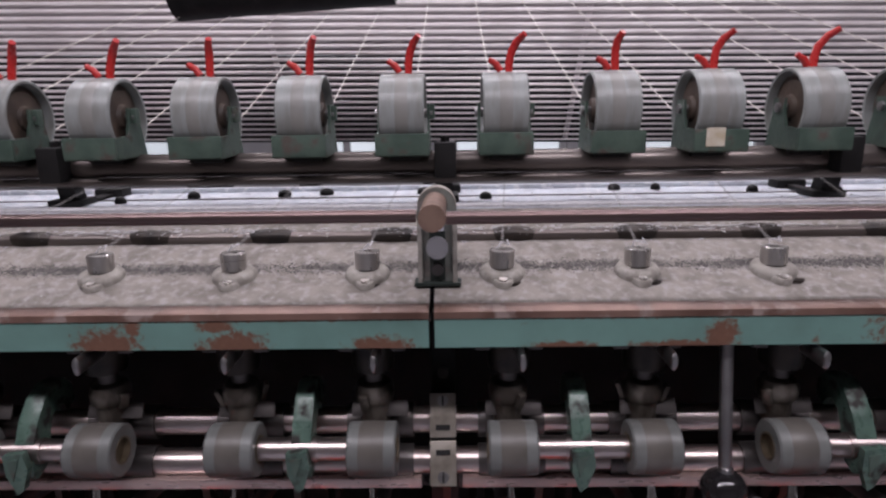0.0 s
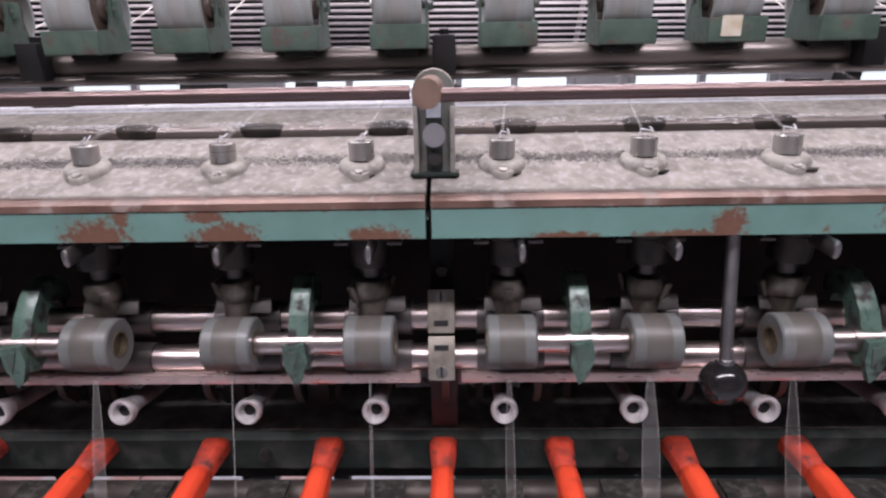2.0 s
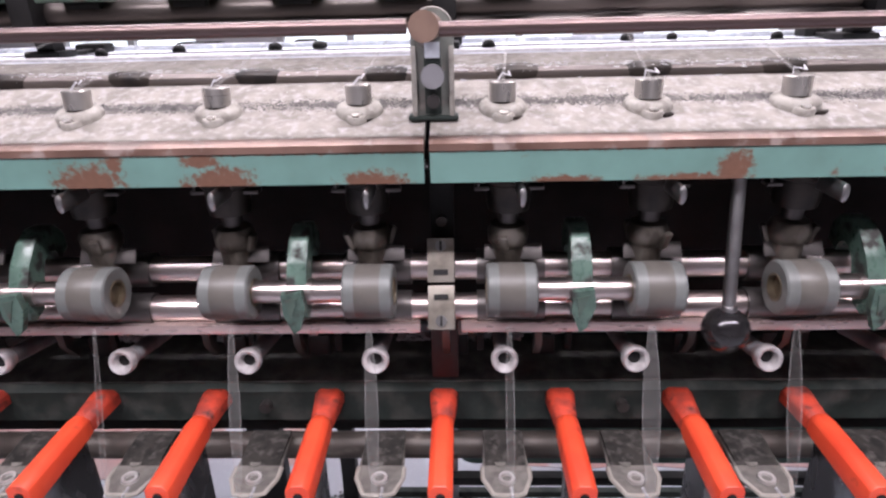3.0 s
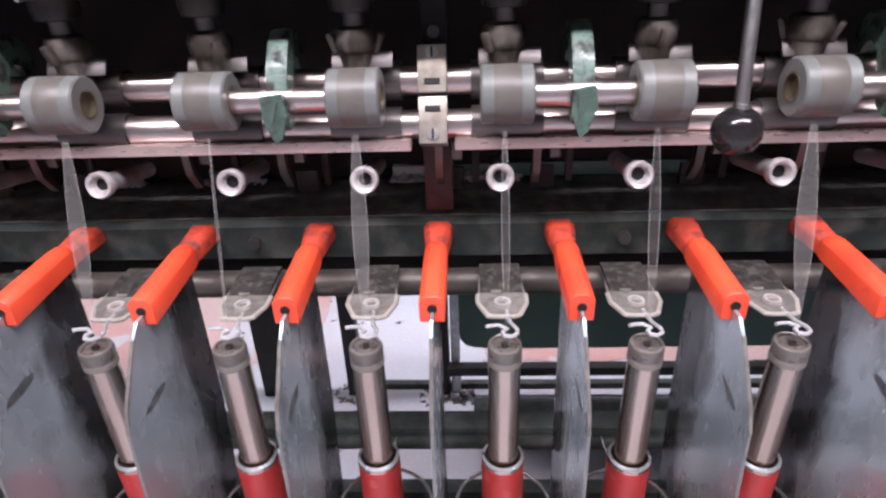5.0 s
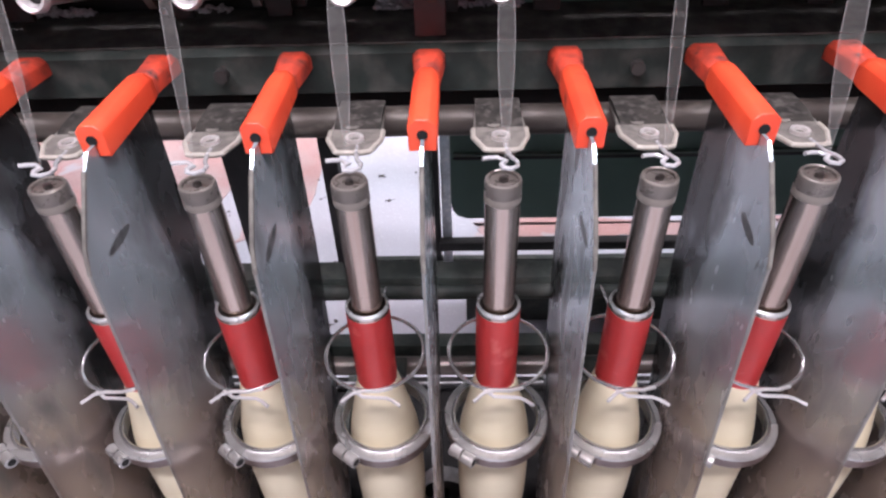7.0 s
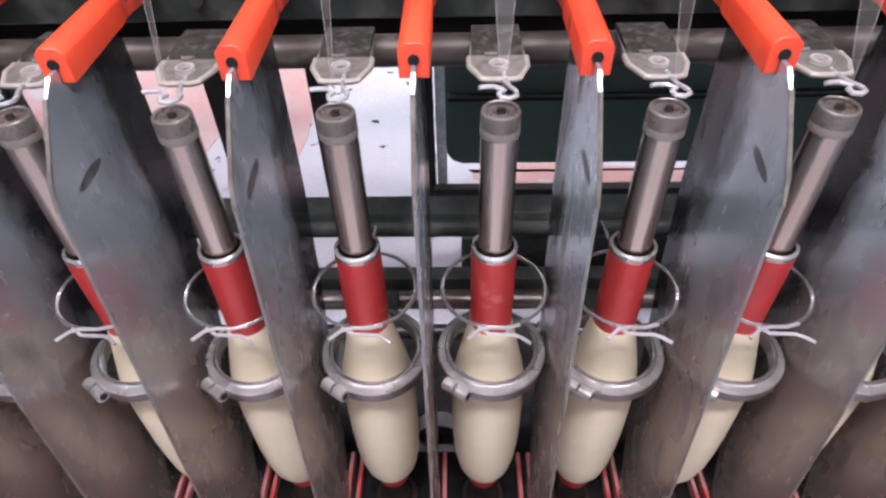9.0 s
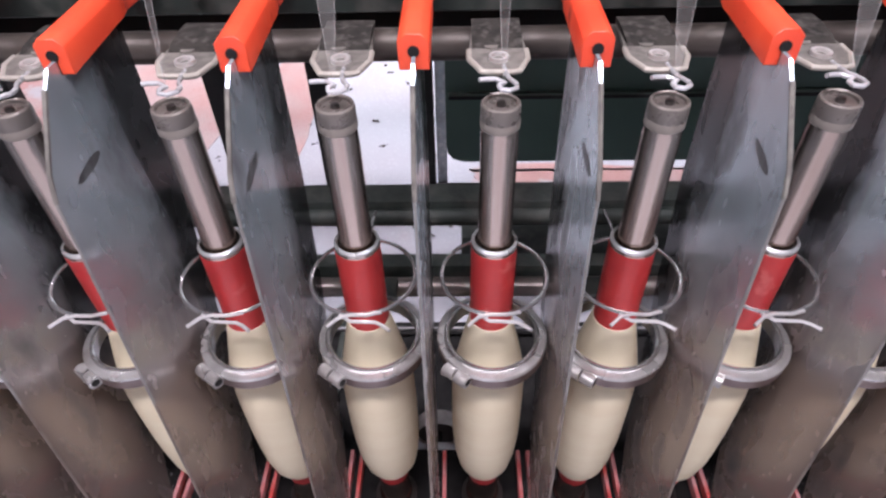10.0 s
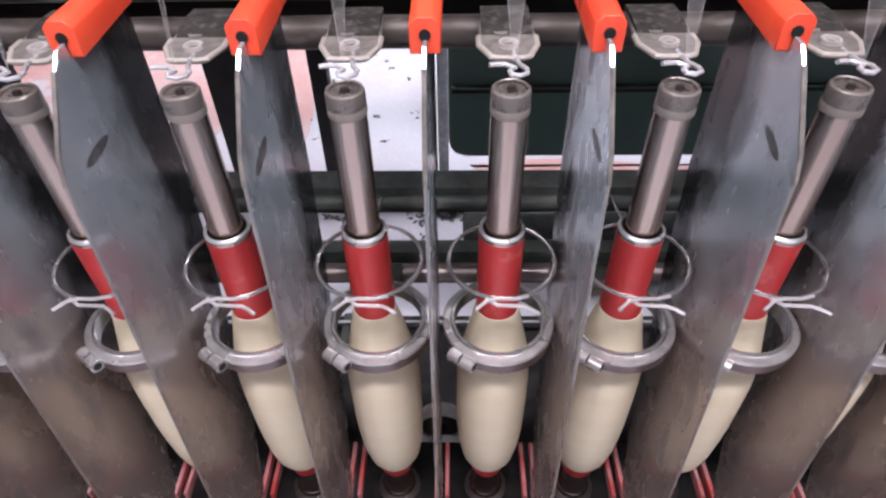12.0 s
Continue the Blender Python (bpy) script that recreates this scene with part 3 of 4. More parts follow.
def pulley(x, labelled, lean):
    t = thing("guide_pulley", "grey guide pulley in a dark green trough bracket with red hooks", "pulley", "guide pulleys", at=pose(x, 0.265, 1.400))
    w = part("wheel", lathe(N(), [(0.0335, -0.0208), (0.0358, -0.0212), (0.0369, -0.0200), (0.0371, 0.0200), (0.0358, 0.0212), (0.0335, 0.0208), (0.0325, 0.010), (0.012, 0.008), (0.012, -0.008), (0.0325, -0.010)], 40,
              pose(0, 0, 0, 0, 90, 0), close=True), M_WHEEL, t, "satin grey wheel")
    part("yarn_track", lathe(N(), [(0.0370, -0.006), (0.0374, -0.004), (0.0374, 0.004), (0.0370, 0.006)], 40, pose(0, 0, 0, 0, 90, 0), close=True), M_TRACK, w)
    part("hub", lathe(N(), [(0.004, -0.0190), (0.011, -0.0185), (0.0125, -0.015), (0.026, -0.0145), (0.028, -0.0125), (0.0322, -0.0125), (0.0322, 0.0125), (0.028, 0.0125), (0.026, 0.0145), (0.0125, 0.015), (0.011, 0.0185), (0.004, 0.0190)], 24, pose(0, 0, 0, 0, 90, 0)), M_HUB, w)
    b = N()
    box(b, (0, -0.0385, -0.0275), (0.050, 0.003, 0.020), 0.0008)
    box(b, (0, -0.018, -0.0375), (0.049, 0.042, 0.002))
    part("trough", b, M_GREEN, t, "dark green trough")
    for sx in (-1, 1):
        b = N()
        prism(b, [(-0.037, -0.0375), (0.020, -0.0375), (0.011, -0.004), (0.011, 0.009), (-0.009, 0.009), (-0.009, -0.002), (-0.015, -0.0170), (-0.037, -0.0185)], "x", sx * 0.0240 - 0.0012, sx * 0.0240 + 0.0012)
        part("cheek", b, M_GREEN, t)
    part("axle", cyl(N(), (-0.028, 0, 0), (0.028, 0, 0), 0.0045, seg=12), M_STEEL, t)
    part("lug", box(N(), (0.0275, 0.0, 0.001), (0.005, 0.008, 0.014), 0.0008), M_GREEN, t)
    b = N()
    wire(b, [(0.005, 0.004, 0.034), (0.0050 + lean * 0.1, 0.006, 0.046), (0.0062 + lean * 0.3, 0.007, 0.056), (0.0092 + lean * 0.65, 0.004, 0.065), (0.0142 + lean, -0.002, 0.0715)], [0.0036, 0.004, 0.004, 0.0038, 0.003], 10)
    part("hook", b, M_HOOKRED, t, "curved red hook")
    b = N()
    wire(b, [(-0.003, 0.0, 0.038), (-0.0075, 0.0, 0.0445), (-0.0145, 0.0, 0.049)], [0.0034, 0.0034, 0.0026], 10)
    part("hook", b, M_HOOKRED, t, "short red hook")
    if labelled:
        part("label", box(N(), (-0.006, -0.0405, -0.0245), (0.017, 0.0008, 0.017)), M_CREAMMARK, t, "peeling cream label")
    b = N()
    box(b, (0.0, 0.004, -0.0415), (0.03, 0.03, 0.006), 0.001)
    part("saddle", b, M_BLACK, t)
    return t, w


SHIFT = (0.01, 0.008, 0.006, 0.004, 0.004, 0.002, -0.001, -0.003, 0.001, -0.004, -0.008, -0.008, -0.008, -0.008)
pulleys = [pulley(x + d, k == 9, 0.0035 * ((k * 5) % 4 - 1.5) + (0.007 if k >= 9 else 0)) for k, (x, d) in enumerate(zip(PX, SHIFT))]
solo("pulley_bar", cyl(N(), (-L, 0.272, 1.3510), (L, 0.272, 1.3510), 0.0125, seg=20), M_PBAR, "long dark round bar that carries the pulleys", "bar", "pulley bars")
solo("pulley_bar", cyl(N(), (-L, 0.260, 1.3370), (L, 0.260, 1.3370), 0.0045, seg=16), M_PBAR, "thin dark bar below the pulley bar", "bar", "pulley bars")
for x in (-0.378, 0.004, 0.388):
    t = thing("bar_clamp", "black iron clamp holding the pulley bar over the table", "clamp", "bar clamps")
    part("head", box(N(), (x, 0.258, 1.356), (0.021, 0.034, 0.034), 0.002), M_BLACK, t)
    part("leg", prism(N(), [(0.262, 1.342), (0.278, 1.342), (0.286, 1.316), (0.268, 1.316)], "x", x - 0.010, x + 0.007), M_BLACK, t)
    part("bolt", cyl(N(), (x, 0.258, 1.372), (x, 0.258, 1.378), 0.005, seg=6), M_BLACK, t)
    part("foot", box(N(), (x - 0.004, 0.278, 1.3155), (0.034, 0.032, 0.007), 0.002), M_BLACK, t)
    part("rear_lug", box(N(), (x * 0.985, 0.338, 1.3165), (0.032, 0.022, 0.010), 0.003), M_BLACK, t)
    part("rear_strap", box(N(), (x * 0.985, 0.308, 1.3145), (0.012, 0.045, 0.004), 0.001), M_BLACK, t)

# ---- yarns above the table ----
rnd = random.Random(11)
for x, d in zip(PX, SHIFT):
    solo("yarn", wire(N(), [(x + d + 0.001, 0.272, 1.3640), (x + d + 0.001, 0.302, 1.378), (x + 0.001 + rnd.uniform(-0.003, 0.003), 1.17, 1.655)], 0.0007, 6), M_THREAD, "cream yarn running up and back from a pulley", "yarn", "yarns to the creel")
for x in XS:
    p = x + 0.014
    solo("yarn", wire(N(), [(p - 0.002, 0.256, 1.338), (x * 1.006 - 0.0035, 0.098, 1.304)], 0.0011, 6), M_VEIL, "fine yarn running down from a pulley to an inlet", "yarn", "yarns to the inlets")

# ---- slatted creel screen behind ----
scr = thing("slatted_screen", "wide screen of pale horizontal slats before dark depth", "screen", at=pose(-0.018, 0, 0, 0, 0.75, 0))
S0, S1 = Vector((0, 1.42, 1.303)), Vector((0, 1.12, 1.658))
n_slat = 25
for k in range(n_slat):
    p = S0.lerp(S1, k / (n_slat - 1))
    wide = 0.0052 + 0.0058 * min(1.0, max(0.0, (k - 3) / 15))
    ob = new("slat", finish(box(N(), (0, 0, 0), (3.4, 0.004, wide), 0.0008), "slat", M_SLAT))
    ob.parent = scr
    ob.matrix_basis = pose(0, p.y, p.z, -25, 0, 0)
# Two added sheets: black for the dark depth, pink-grey for the lit room.
part("backing", prism(N(), [(1.45, 1.293), (1.46, 1.293), (1.325, 1.525), (1.315, 1.525)], "x", -1.75, 1.75), M_BLACK, scr, "black sheet painting the dark depth behind")
part("upper_backing", prism(N(), [(1.315, 1.527), (1.325, 1.527), (1.20, 1.758), (1.19, 1.758)], "x", -1.75, 1.75), M_BACKING, scr, "pinkish-grey sheet standing in for the lit room behind")
for x in (-0.44, 0.33):
    part("stay", prism(N(), [(1.425, 1.303), (1.437, 1.303), (1.15, 1.668), (1.138, 1.668)], "x", x, x + 0.012), M_SLAT, scr)
solo("yarn_roll", cyl(N(), (-0.535, 0.95, 1.628), (-0.10, 0.95, 1.652), 0.055, seg=28), M_BLACK, "dark roll hanging above the screen", "roll")

# ---- roller stand ----
solo("fluted_shaft", cyl(N(), (-L, 0.103, 1.162), (L, 0.103, 1.162), 0.0105, seg=24), M_SHAFT, "polished upper steel roller shaft", "shaft", "roller shafts")
solo("fluted_shaft", cyl(N(), (-L, 0.092, 1.1325), (L, 0.092, 1.1325), 0.0105, seg=24), M_SHAFT, "polished lower steel roller shaft", "shaft", "roller shafts")


def sleeve(x, y, z, r):
    b = N()
    cyl(b, (x - 0.026, y, z), (x + 0.026, y, z), r, seg=28)
    return solo("roller_sleeve", b, M_BAR, "dull fluted sleeve on a roller shaft", "sleeve", "roller sleeves")


for x in XS:
    sleeve(x * 1.03 + 0.003, 0.103, 1.162, 0.0138)
    sleeve(x * 1.03 + 0.003, 0.092, 1.1325, 0.0128)

RC = (0.0635, 1.1605)


def top_roller(x):
    t = thing("top_roller", "grey rubber-covered pressure roller with a darker worn band", "roller", "pressure rollers", at=pose(x, RC[0], RC[1]))
    part("cot", lathe(N(), [(0.0102, -0.0176), (0.0186, -0.0179), (0.0198, -0.0166), (0.0199, 0.0166), (0.0186, 0.0179), (0.0102, 0.0176), (0.0095, 0.015), (0.0095, -0.015)], 36, pose(0, 0, 0, 0, 90, 0), close=True), M_RUBBER, t)
    part("worn_band", lathe(N(), [(0.0197, -0.0095), (0.02005, -0.0086), (0.02005, 0.0086), (0.0197, 0.0095)], 36, pose(0, 0, 0, 0, 90, 0), close=True), M_BAND, t, "darker worn band")
    part("bush", lathe(N(), [(0.004, -0.0135), (0.0088, -0.0135), (0.0088, -0.0182), (0.0104, -0.0182), (0.0104, 0.0182), (0.0088, 0.0182), (0.0088, 0.0135), (0.004, 0.0135)], 24, pose(0, 0, 0, 0, 90, 0)), M_BRASS, t, "brass bush")
    return t


for x in XS:
    solo("condenser_plate", box(N(), (0, 0, 0), (0.043, 0.0018, 0.012), 0.0006), M_BAR, "small bright steel plate behind a pressure roller", "plate", "condenser plates").matrix_basis = pose(x * 1.03 + 0.004, 0.0865, 1.181, -32, 0, 0)
rollers = [top_roller(x * 1.03 + 0.001) for x in XS]
for k, x in enumerate(rowx(-0.515, 0.206, 6)):
    t = thing("roller_holder", "curved mint green holder for a pair of rollers", "holder", "roller holders")
    part("axle", cyl(N(), (x - 0.05, RC[0], RC[1]), (x + 0.05, RC[0], RC[1]), 0.0084, seg=20), M_SHAFT, t, "polished axle")
    b = N()
    arc = [(0.114, 1.178), (0.113, 1.192), (0.104, 1.2015), (0.090, 1.2025), (0.077, 1.196), (0.066, 1.182), (0.058, 1.168), (0.0525, 1.156), (0.052, 1.145), (0.058, 1.140), (0.069, 1.144), (0.0735, 1.155), (0.077, 1.168), (0.083, 1.180), (0.092, 1.185), (0.099, 1.182), (0.101, 1.172)]
    prism(b, arc, "x", x - 0.0072, x + 0.0072)
    bmesh.ops.bevel(b, geom=b.edges[:], offset=0.0012, segments=1, affect="EDGES")
    part("curved_arm", b, M_ARM, t)
    part("boss", cyl(N(), (x - 0.0115, RC[0], RC[1]), (x + 0.0115, RC[0], RC[1]), 0.0094, seg=20), M_SHAFT, t)
    foot = part("foot", prism(N(), [(x - 0.0088, 1.166), (x + 0.0062, 1.168), (x + 0.0082, 1.155), (x + 0.0025, 1.138), (x - 0.0025, 1.134), (x - 0.0085, 1.150)], "y", 0.0465, 0.0525), M_ARM, t)
    # Darker green triangle laid on the foot paints the shade of a hollow.
    part("recess", prism(N(), [(x - 0.0055, 1.162), (x + 0.0030, 1.164), (x - 0.0035, 1.146)], "y", 0.0457, 0.0470), M_GREEN, foot, "darker triangle painting a hollow's shade")

for a, b_ in ((-L, -0.016), (0.016, L)):
    solo("front_rail", box(N(), ((a + b_) / 2, 0.084, 1.1205), (b_ - a, 0.012, 0.0085), 0.0012), M_RAILSTEEL, "long flat worn steel rail under the rollers", "rail", "front rails")
t = thing("bearing_block", "oil-stained zinc bearing block in two halves with a slotted screw", "bearing block")
LEANB = math.degrees(math.atan2(0.032, 0.064))
for zc, yc in ((1.1705, 0.0905), (1.1375, 0.0765)):
    b = N()
    box(b, (0, 0, 0), (0.0205, 0.016, 0.0335), 0.001)
    o = part("half", b, M_BLOCK, t)
    o.matrix_basis = pose(0.001, yc + 0.004, zc, -LEANB, 0, 0)
    b = N()
    box(b, (0, -0.0084, -0.009 if zc > 1.15 else 0.008), (0.011, 0.001, 0.004))
    part("slot", b, M_BLACK, o)
    b = N()
    cyl(b, (0, -0.0075, 0.011 if zc > 1.15 else -0.010), (0, -0.0095, 0.011 if zc > 1.15 else -0.010), 0.0042, seg=16)
    s_ = part("screw", b, M_STEEL, o)
    part("screw_slot", box(N(), (0, -0.0096, 0.011 if zc > 1.15 else -0.010), (0.0016, 0.0006, 0.0075)), M_BLACK, s_)
t = thing("stand_post", "dark red iron post behind the bearing block", "post")
part("post", box(N(), (0.0015, 0.122, 1.088), (0.023, 0.02, 0.072), 0.001), M_DARKRED, t)
part("upper_post", box(N(), (0.0015, 0.131, 1.205), (0.019, 0.012, 0.08), 0.001), M_BLACK, t)
part("bolt", cyl(N(), (0.001, 0.121, 1.193), (0.001, 0.126, 1.193), 0.0045, seg=14), M_BAR, t)

# ---- twisting heads under the table ----


def twist_head(x):
    t = thing("twisting_head", "dull aluminium twisting head hanging under the table", "twisting head", "twisting heads", at=pose(x * 1.03, 0.09, 1.19))
    part("collar", lathe(N(), [(0.010, 0.023), (0.0150, 0.0245), (0.0160, 0.030), (0.0160, 0.044), (0.0182, 0.0455), (0.0182, 0.0485), (0.0165, 0.050), (0.0186, 0.0515), (0.0186, 0.0545), (0.0165, 0.056), (0.0175, 0.060), (0.009, 0.078), (0.009, 0.092)], 24), M_COLLAR, t, "dark stepped collar")
    part("neck", lathe(N(), [(0.0075, 0.0145), (0.0075, 0.024)], 20), M_BAR, t)
    r = part("rotor", lathe(N(), [(0.009, -0.022), (0.0112, -0.0205), (0.0118, -0.004), (0.0145, -0.001), (0.0152, 0.007), (0.0128, 0.0125), (0.006, 0.0145)], 28), M_ROTOR, t, "dull spinning rotor")
    for sx in (-1, 1):
        part("fin", box(N(), (sx * 0.0165, 0, 0.002), (0.004, 0.007, 0.014), 0.0015, Euler((0, sx * 0.35, 0)).to_matrix().to_4x4()), M_ROTOR, r)
    part("tip", lathe(N(), [(0.003, -0.029), (0.006, -0.021)], 16), M_STEEL, r)
    part("pin", lathe(N(), [(0.0022, -0.046), (0.0036, -0.0445), (0.0036, -0.008)], 16, pose(0.006, 0, 0.046) @ Matrix.Diagonal((0.8, 1, 1.8, 1)) @ pose(0, 0, 0, -90, 0, 0)), M_STEEL, t, "bright pin end")
    part("bracket", box(N(), (0.0, -0.002, 0.041), (0.05, 0.01, 0.003), 0.001), M_BAR, t)
    part("ear", box(N(), (-0.022, -0.002, 0.047), (0.002, 0.008, 0.012), 0.0005), M_BAR, t)
    return t, r


heads = [twist_head(x) for x in XS]
solo("thin_rod", cyl(N(), (-L, 0.15, 1.232), (L, 0.15, 1.232), 0.004, seg=10), M_STEEL, "thin dark rod under the table", "rod")
# Black plate added to block rear light and paint the dark here.
solo("back_plate", box(N(), (0, 0.194, 1.165), (2 * L, 0.006, 0.255)), M_BLACK, "added black plate for the dark under the table", "plate")

solo("teal_guard", box(N(), (0.12, 0.1875, 1.0585), (0.216, 0.005, 0.013), 0.001), M_TEAL, "teal painted guard strip behind the yarn tubes", "guard")
solo("pale_box", box(N(), (-0.03, 0.1865, 1.0585), (0.03, 0.008, 0.012), 0.001), M_LEDGE, "small pale box behind the stand", "box")

rnd = random.Random(77)
items = []
for k in range(420):
    a, z_ = rnd.choice(((-0.225, -0.165), (-0.045, 0.0), (0.008, 0.075), (-0.33, -0.28)))
    sz = rnd.uniform(0.0008, 0.0028)
    items.append(((rnd.uniform(a, z_), rnd.uniform(0.172, 0.183), 1.0526 + sz * 0.4 + abs(rnd.gauss(0, 0.002))), (sz * rnd.uniform(0.8, 2.0), sz, sz * 0.8), rnd.uniform(0, 3)))
blobs("lint", M_FLUFF, items, "pale lint caught behind the yarn tubes", "lint")

# ---- lever with ball knob ----
t = thing("stop_lever", "steel stop lever with a black ball knob", "lever")
part("rod", cyl(N(), (0.2062, 0.075, 1.27), (0.2018, 0.0435, 1.148), 0.0046, 0.0046, seg=16), M_STEEL, t)
b = N()
bmesh.ops.create_uvsphere(b, u_segments=32, v_segments=20, radius=0.0163, matrix=Matrix.Translation((0.2015, 0.043, 1.138)))
part("knob", b, M_KNOB, t, "glossy black ball knob")
part("ferrule", cyl(N(), (0.2018, 0.0433, 1.150), (0.2020, 0.0437, 1.156), 0.006, 0.005, seg=16), M_STEEL, t)

# ---- yarn tubes, beam and pipe ----


def feed_tube(x):
    t = thing("yarn_tube", "pale trumpet-mouthed yarn tube", "tube", "yarn tubes")
    d = Vector((0, 0.97, -0.2)).normalized()
    p = Vector((x - 0.001, 0.064, 1.0995))
    m = Matrix.Translation(p) @ d.to_track_quat("Z", "Y").to_matrix().to_4x4()
    part("mouth", lathe(N(), [(0.0070, 0.0005), (0.0092, -0.0006), (0.0104, 0.001), (0.0104, 0.006), (0.0086, 0.011), (0.0076, 0.014), (0.0045, 0.014), (0.0050, 0.005)], 28, m, close=True), M_CERAMIC, t, "pale glazed mouth")
    part("stem", lathe(N(), [(0.0068, 0.0135), (0.0068, 0.075), (0.004, 0.075), (0.004, 0.0135)], 20, m, close=True), M_STEM, t)
    part("bore", cyl(N(), p + d * 0.006, p + d * 0.03, 0.0046, seg=14), M_BLACK, t)
    return t


for x in XS:
    feed_tube(x)
for k, x in enumerate(rowx(-0.5, 0.1, 11)):
    t = thing("tube_bracket", "small dark iron bracket beside the yarn tubes", "bracket", "tube brackets")
    o = 0.012 * (1 if k % 2 else -1)
    part("strap", box(N(), (x + 0.02 + o, 0.125, 1.095), (0.006, 0.006, 0.045), 0.001), M_BLACK, t)
    part("claw", prism(N(), [(0.098, 1.115), (0.106, 1.118), (0.108, 1.095), (0.116, 1.080), (0.112, 1.076), (0.1, 1.092)], "x", x - 0.012 + o, x - 0.006 + o), M_BAR, t)
    part("lug", box(N(), (x + 0.005 + o, 0.104, 1.108), (0.008, 0.008, 0.014), 0.001), M_BAR, t)
    part("plate", box(N(), (x + o, 0.135, 1.072), (0.02, 0.006, 0.02), 0.002), M_BLACK, t)

beam = thing("lappet_beam", "oily dark green iron beam behind the red clamps", "beam")
part("beam", prism(N(), [(0.106, 1.042), (0.106, 1.012), (0.112, 1.009), (0.19, 1.009), (0.19, 1.051), (0.150, 1.051), (0.113, 1.046)], "x", -L, L), M_DARKGREEN, beam)
# Dust on the beam, coloured paler in place of light that falls short.
part("dust_layer", prism(N(), [(0.114, 1.0462), (0.150, 1.0512), (0.182, 1.0512), (0.182, 1.0524), (0.150, 1.0524), (0.114, 1.0474)], "x", -L, L), M_LITDUST, beam, "grey dust on the top, paled in place of light")
for x in (-0.157, 0.154, 0.46, -0.46):
    part("bolt", cyl(N(), (x, 0.099, 1.029), (x, 0.106, 1.029), 0.0052, seg=14), M_BAR, beam)
solo("lappet_pipe", cyl(N(), (-L, 0.098, 0.991), (L, 0.098, 0.991), 0.0118, seg=24), M_PIPE, "dark greasy pipe that carries the thread guides", "pipe")
solo("under_bar", box(N(), (0, 0.14, 0.992), (2 * L, 0.02, 0.02), 0.002), M_BLACK, "dark bar behind the pipe", "bar")


def lappet(x):
    t = thing("thread_guide", "dusty cast thread guide plate with a white pigtail hook", "thread guide", "thread guides", at=pose(x, 0.0, 1.0))
    o = [(-0.016, 0.092), (-0.0185, 0.05), (-0.0185, 0.038), (-0.011, 0.0215), (-0.006, 0.0205), (0.008, 0.0205), (0.0125, 0.0225), (0.0185, 0.038), (0.0185, 0.05), (0.016, 0.092)]
    b = N()
    prism(b, o, "z", 0.0055, 0.0085)
    part("plate", b, M_LAPPET, t)
    part("saddle", prism(N(), [(0.052, 0.0086), (0.060, 0.0112), (0.078, 0.0125), (0.092, 0.0116), (0.092, 0.0086)], "x", -0.0165, 0.0165), M_SADDLE, t, "dark fluffy saddle")
    b = N()
    rim = [(p[0], p[1], 0.0078) for p in o[1:9]]
    wire(b, rim, 0.0019, 8)
    part("rim", b, M_RIM, t, "pale worn rim")
    b = N()
    lathe(b, [(0.0066, 0.0085), (0.0063, 0.0108), (0.0043, 0.0108), (0.0041, 0.0085)], 20, pose(0, 0.037, 0), close=True)
    part("washer", b, M_EDGE, t)
    b = N()
    cyl(b, (-0.004, 0.055, 0.0085), (-0.004, 0.055, 0.0095), 0.005, seg=8)
    part("stud", b, M_LAPPET, t)
    b = N()
    pts = [(0.003, 0.028, 0.008), (0.0035, 0.018, 0.0085), (0.005, 0.010, 0.009), (0.0085, 0.003, 0.0095), (0.0085, -0.003, 0.0098), (0.004, -0.0068, 0.0102), (-0.001, -0.006, 0.0106), (-0.002, -0.0025, 0.011), (0.0015, 0.0, 0.0115), (-0.004, 0.004, 0.012), (-0.0095, 0.003, 0.0125), (-0.0135, 0.0015, 0.0128)]
    sm = []
    for k in range(len(pts) - 1):
        for f in (0, 0.5):
            sm.append(tuple(Vector(pts[k]).lerp(Vector(pts[k + 1]), f)))
    wire(b, sm + [pts[-1]], 0.0015, 8)
    part("pigtail", b, M_HOOK, t, "white glazed pigtail hook")
    return t


for x in XS:
    lappet(x)

# ---- separators in their red clamps ----


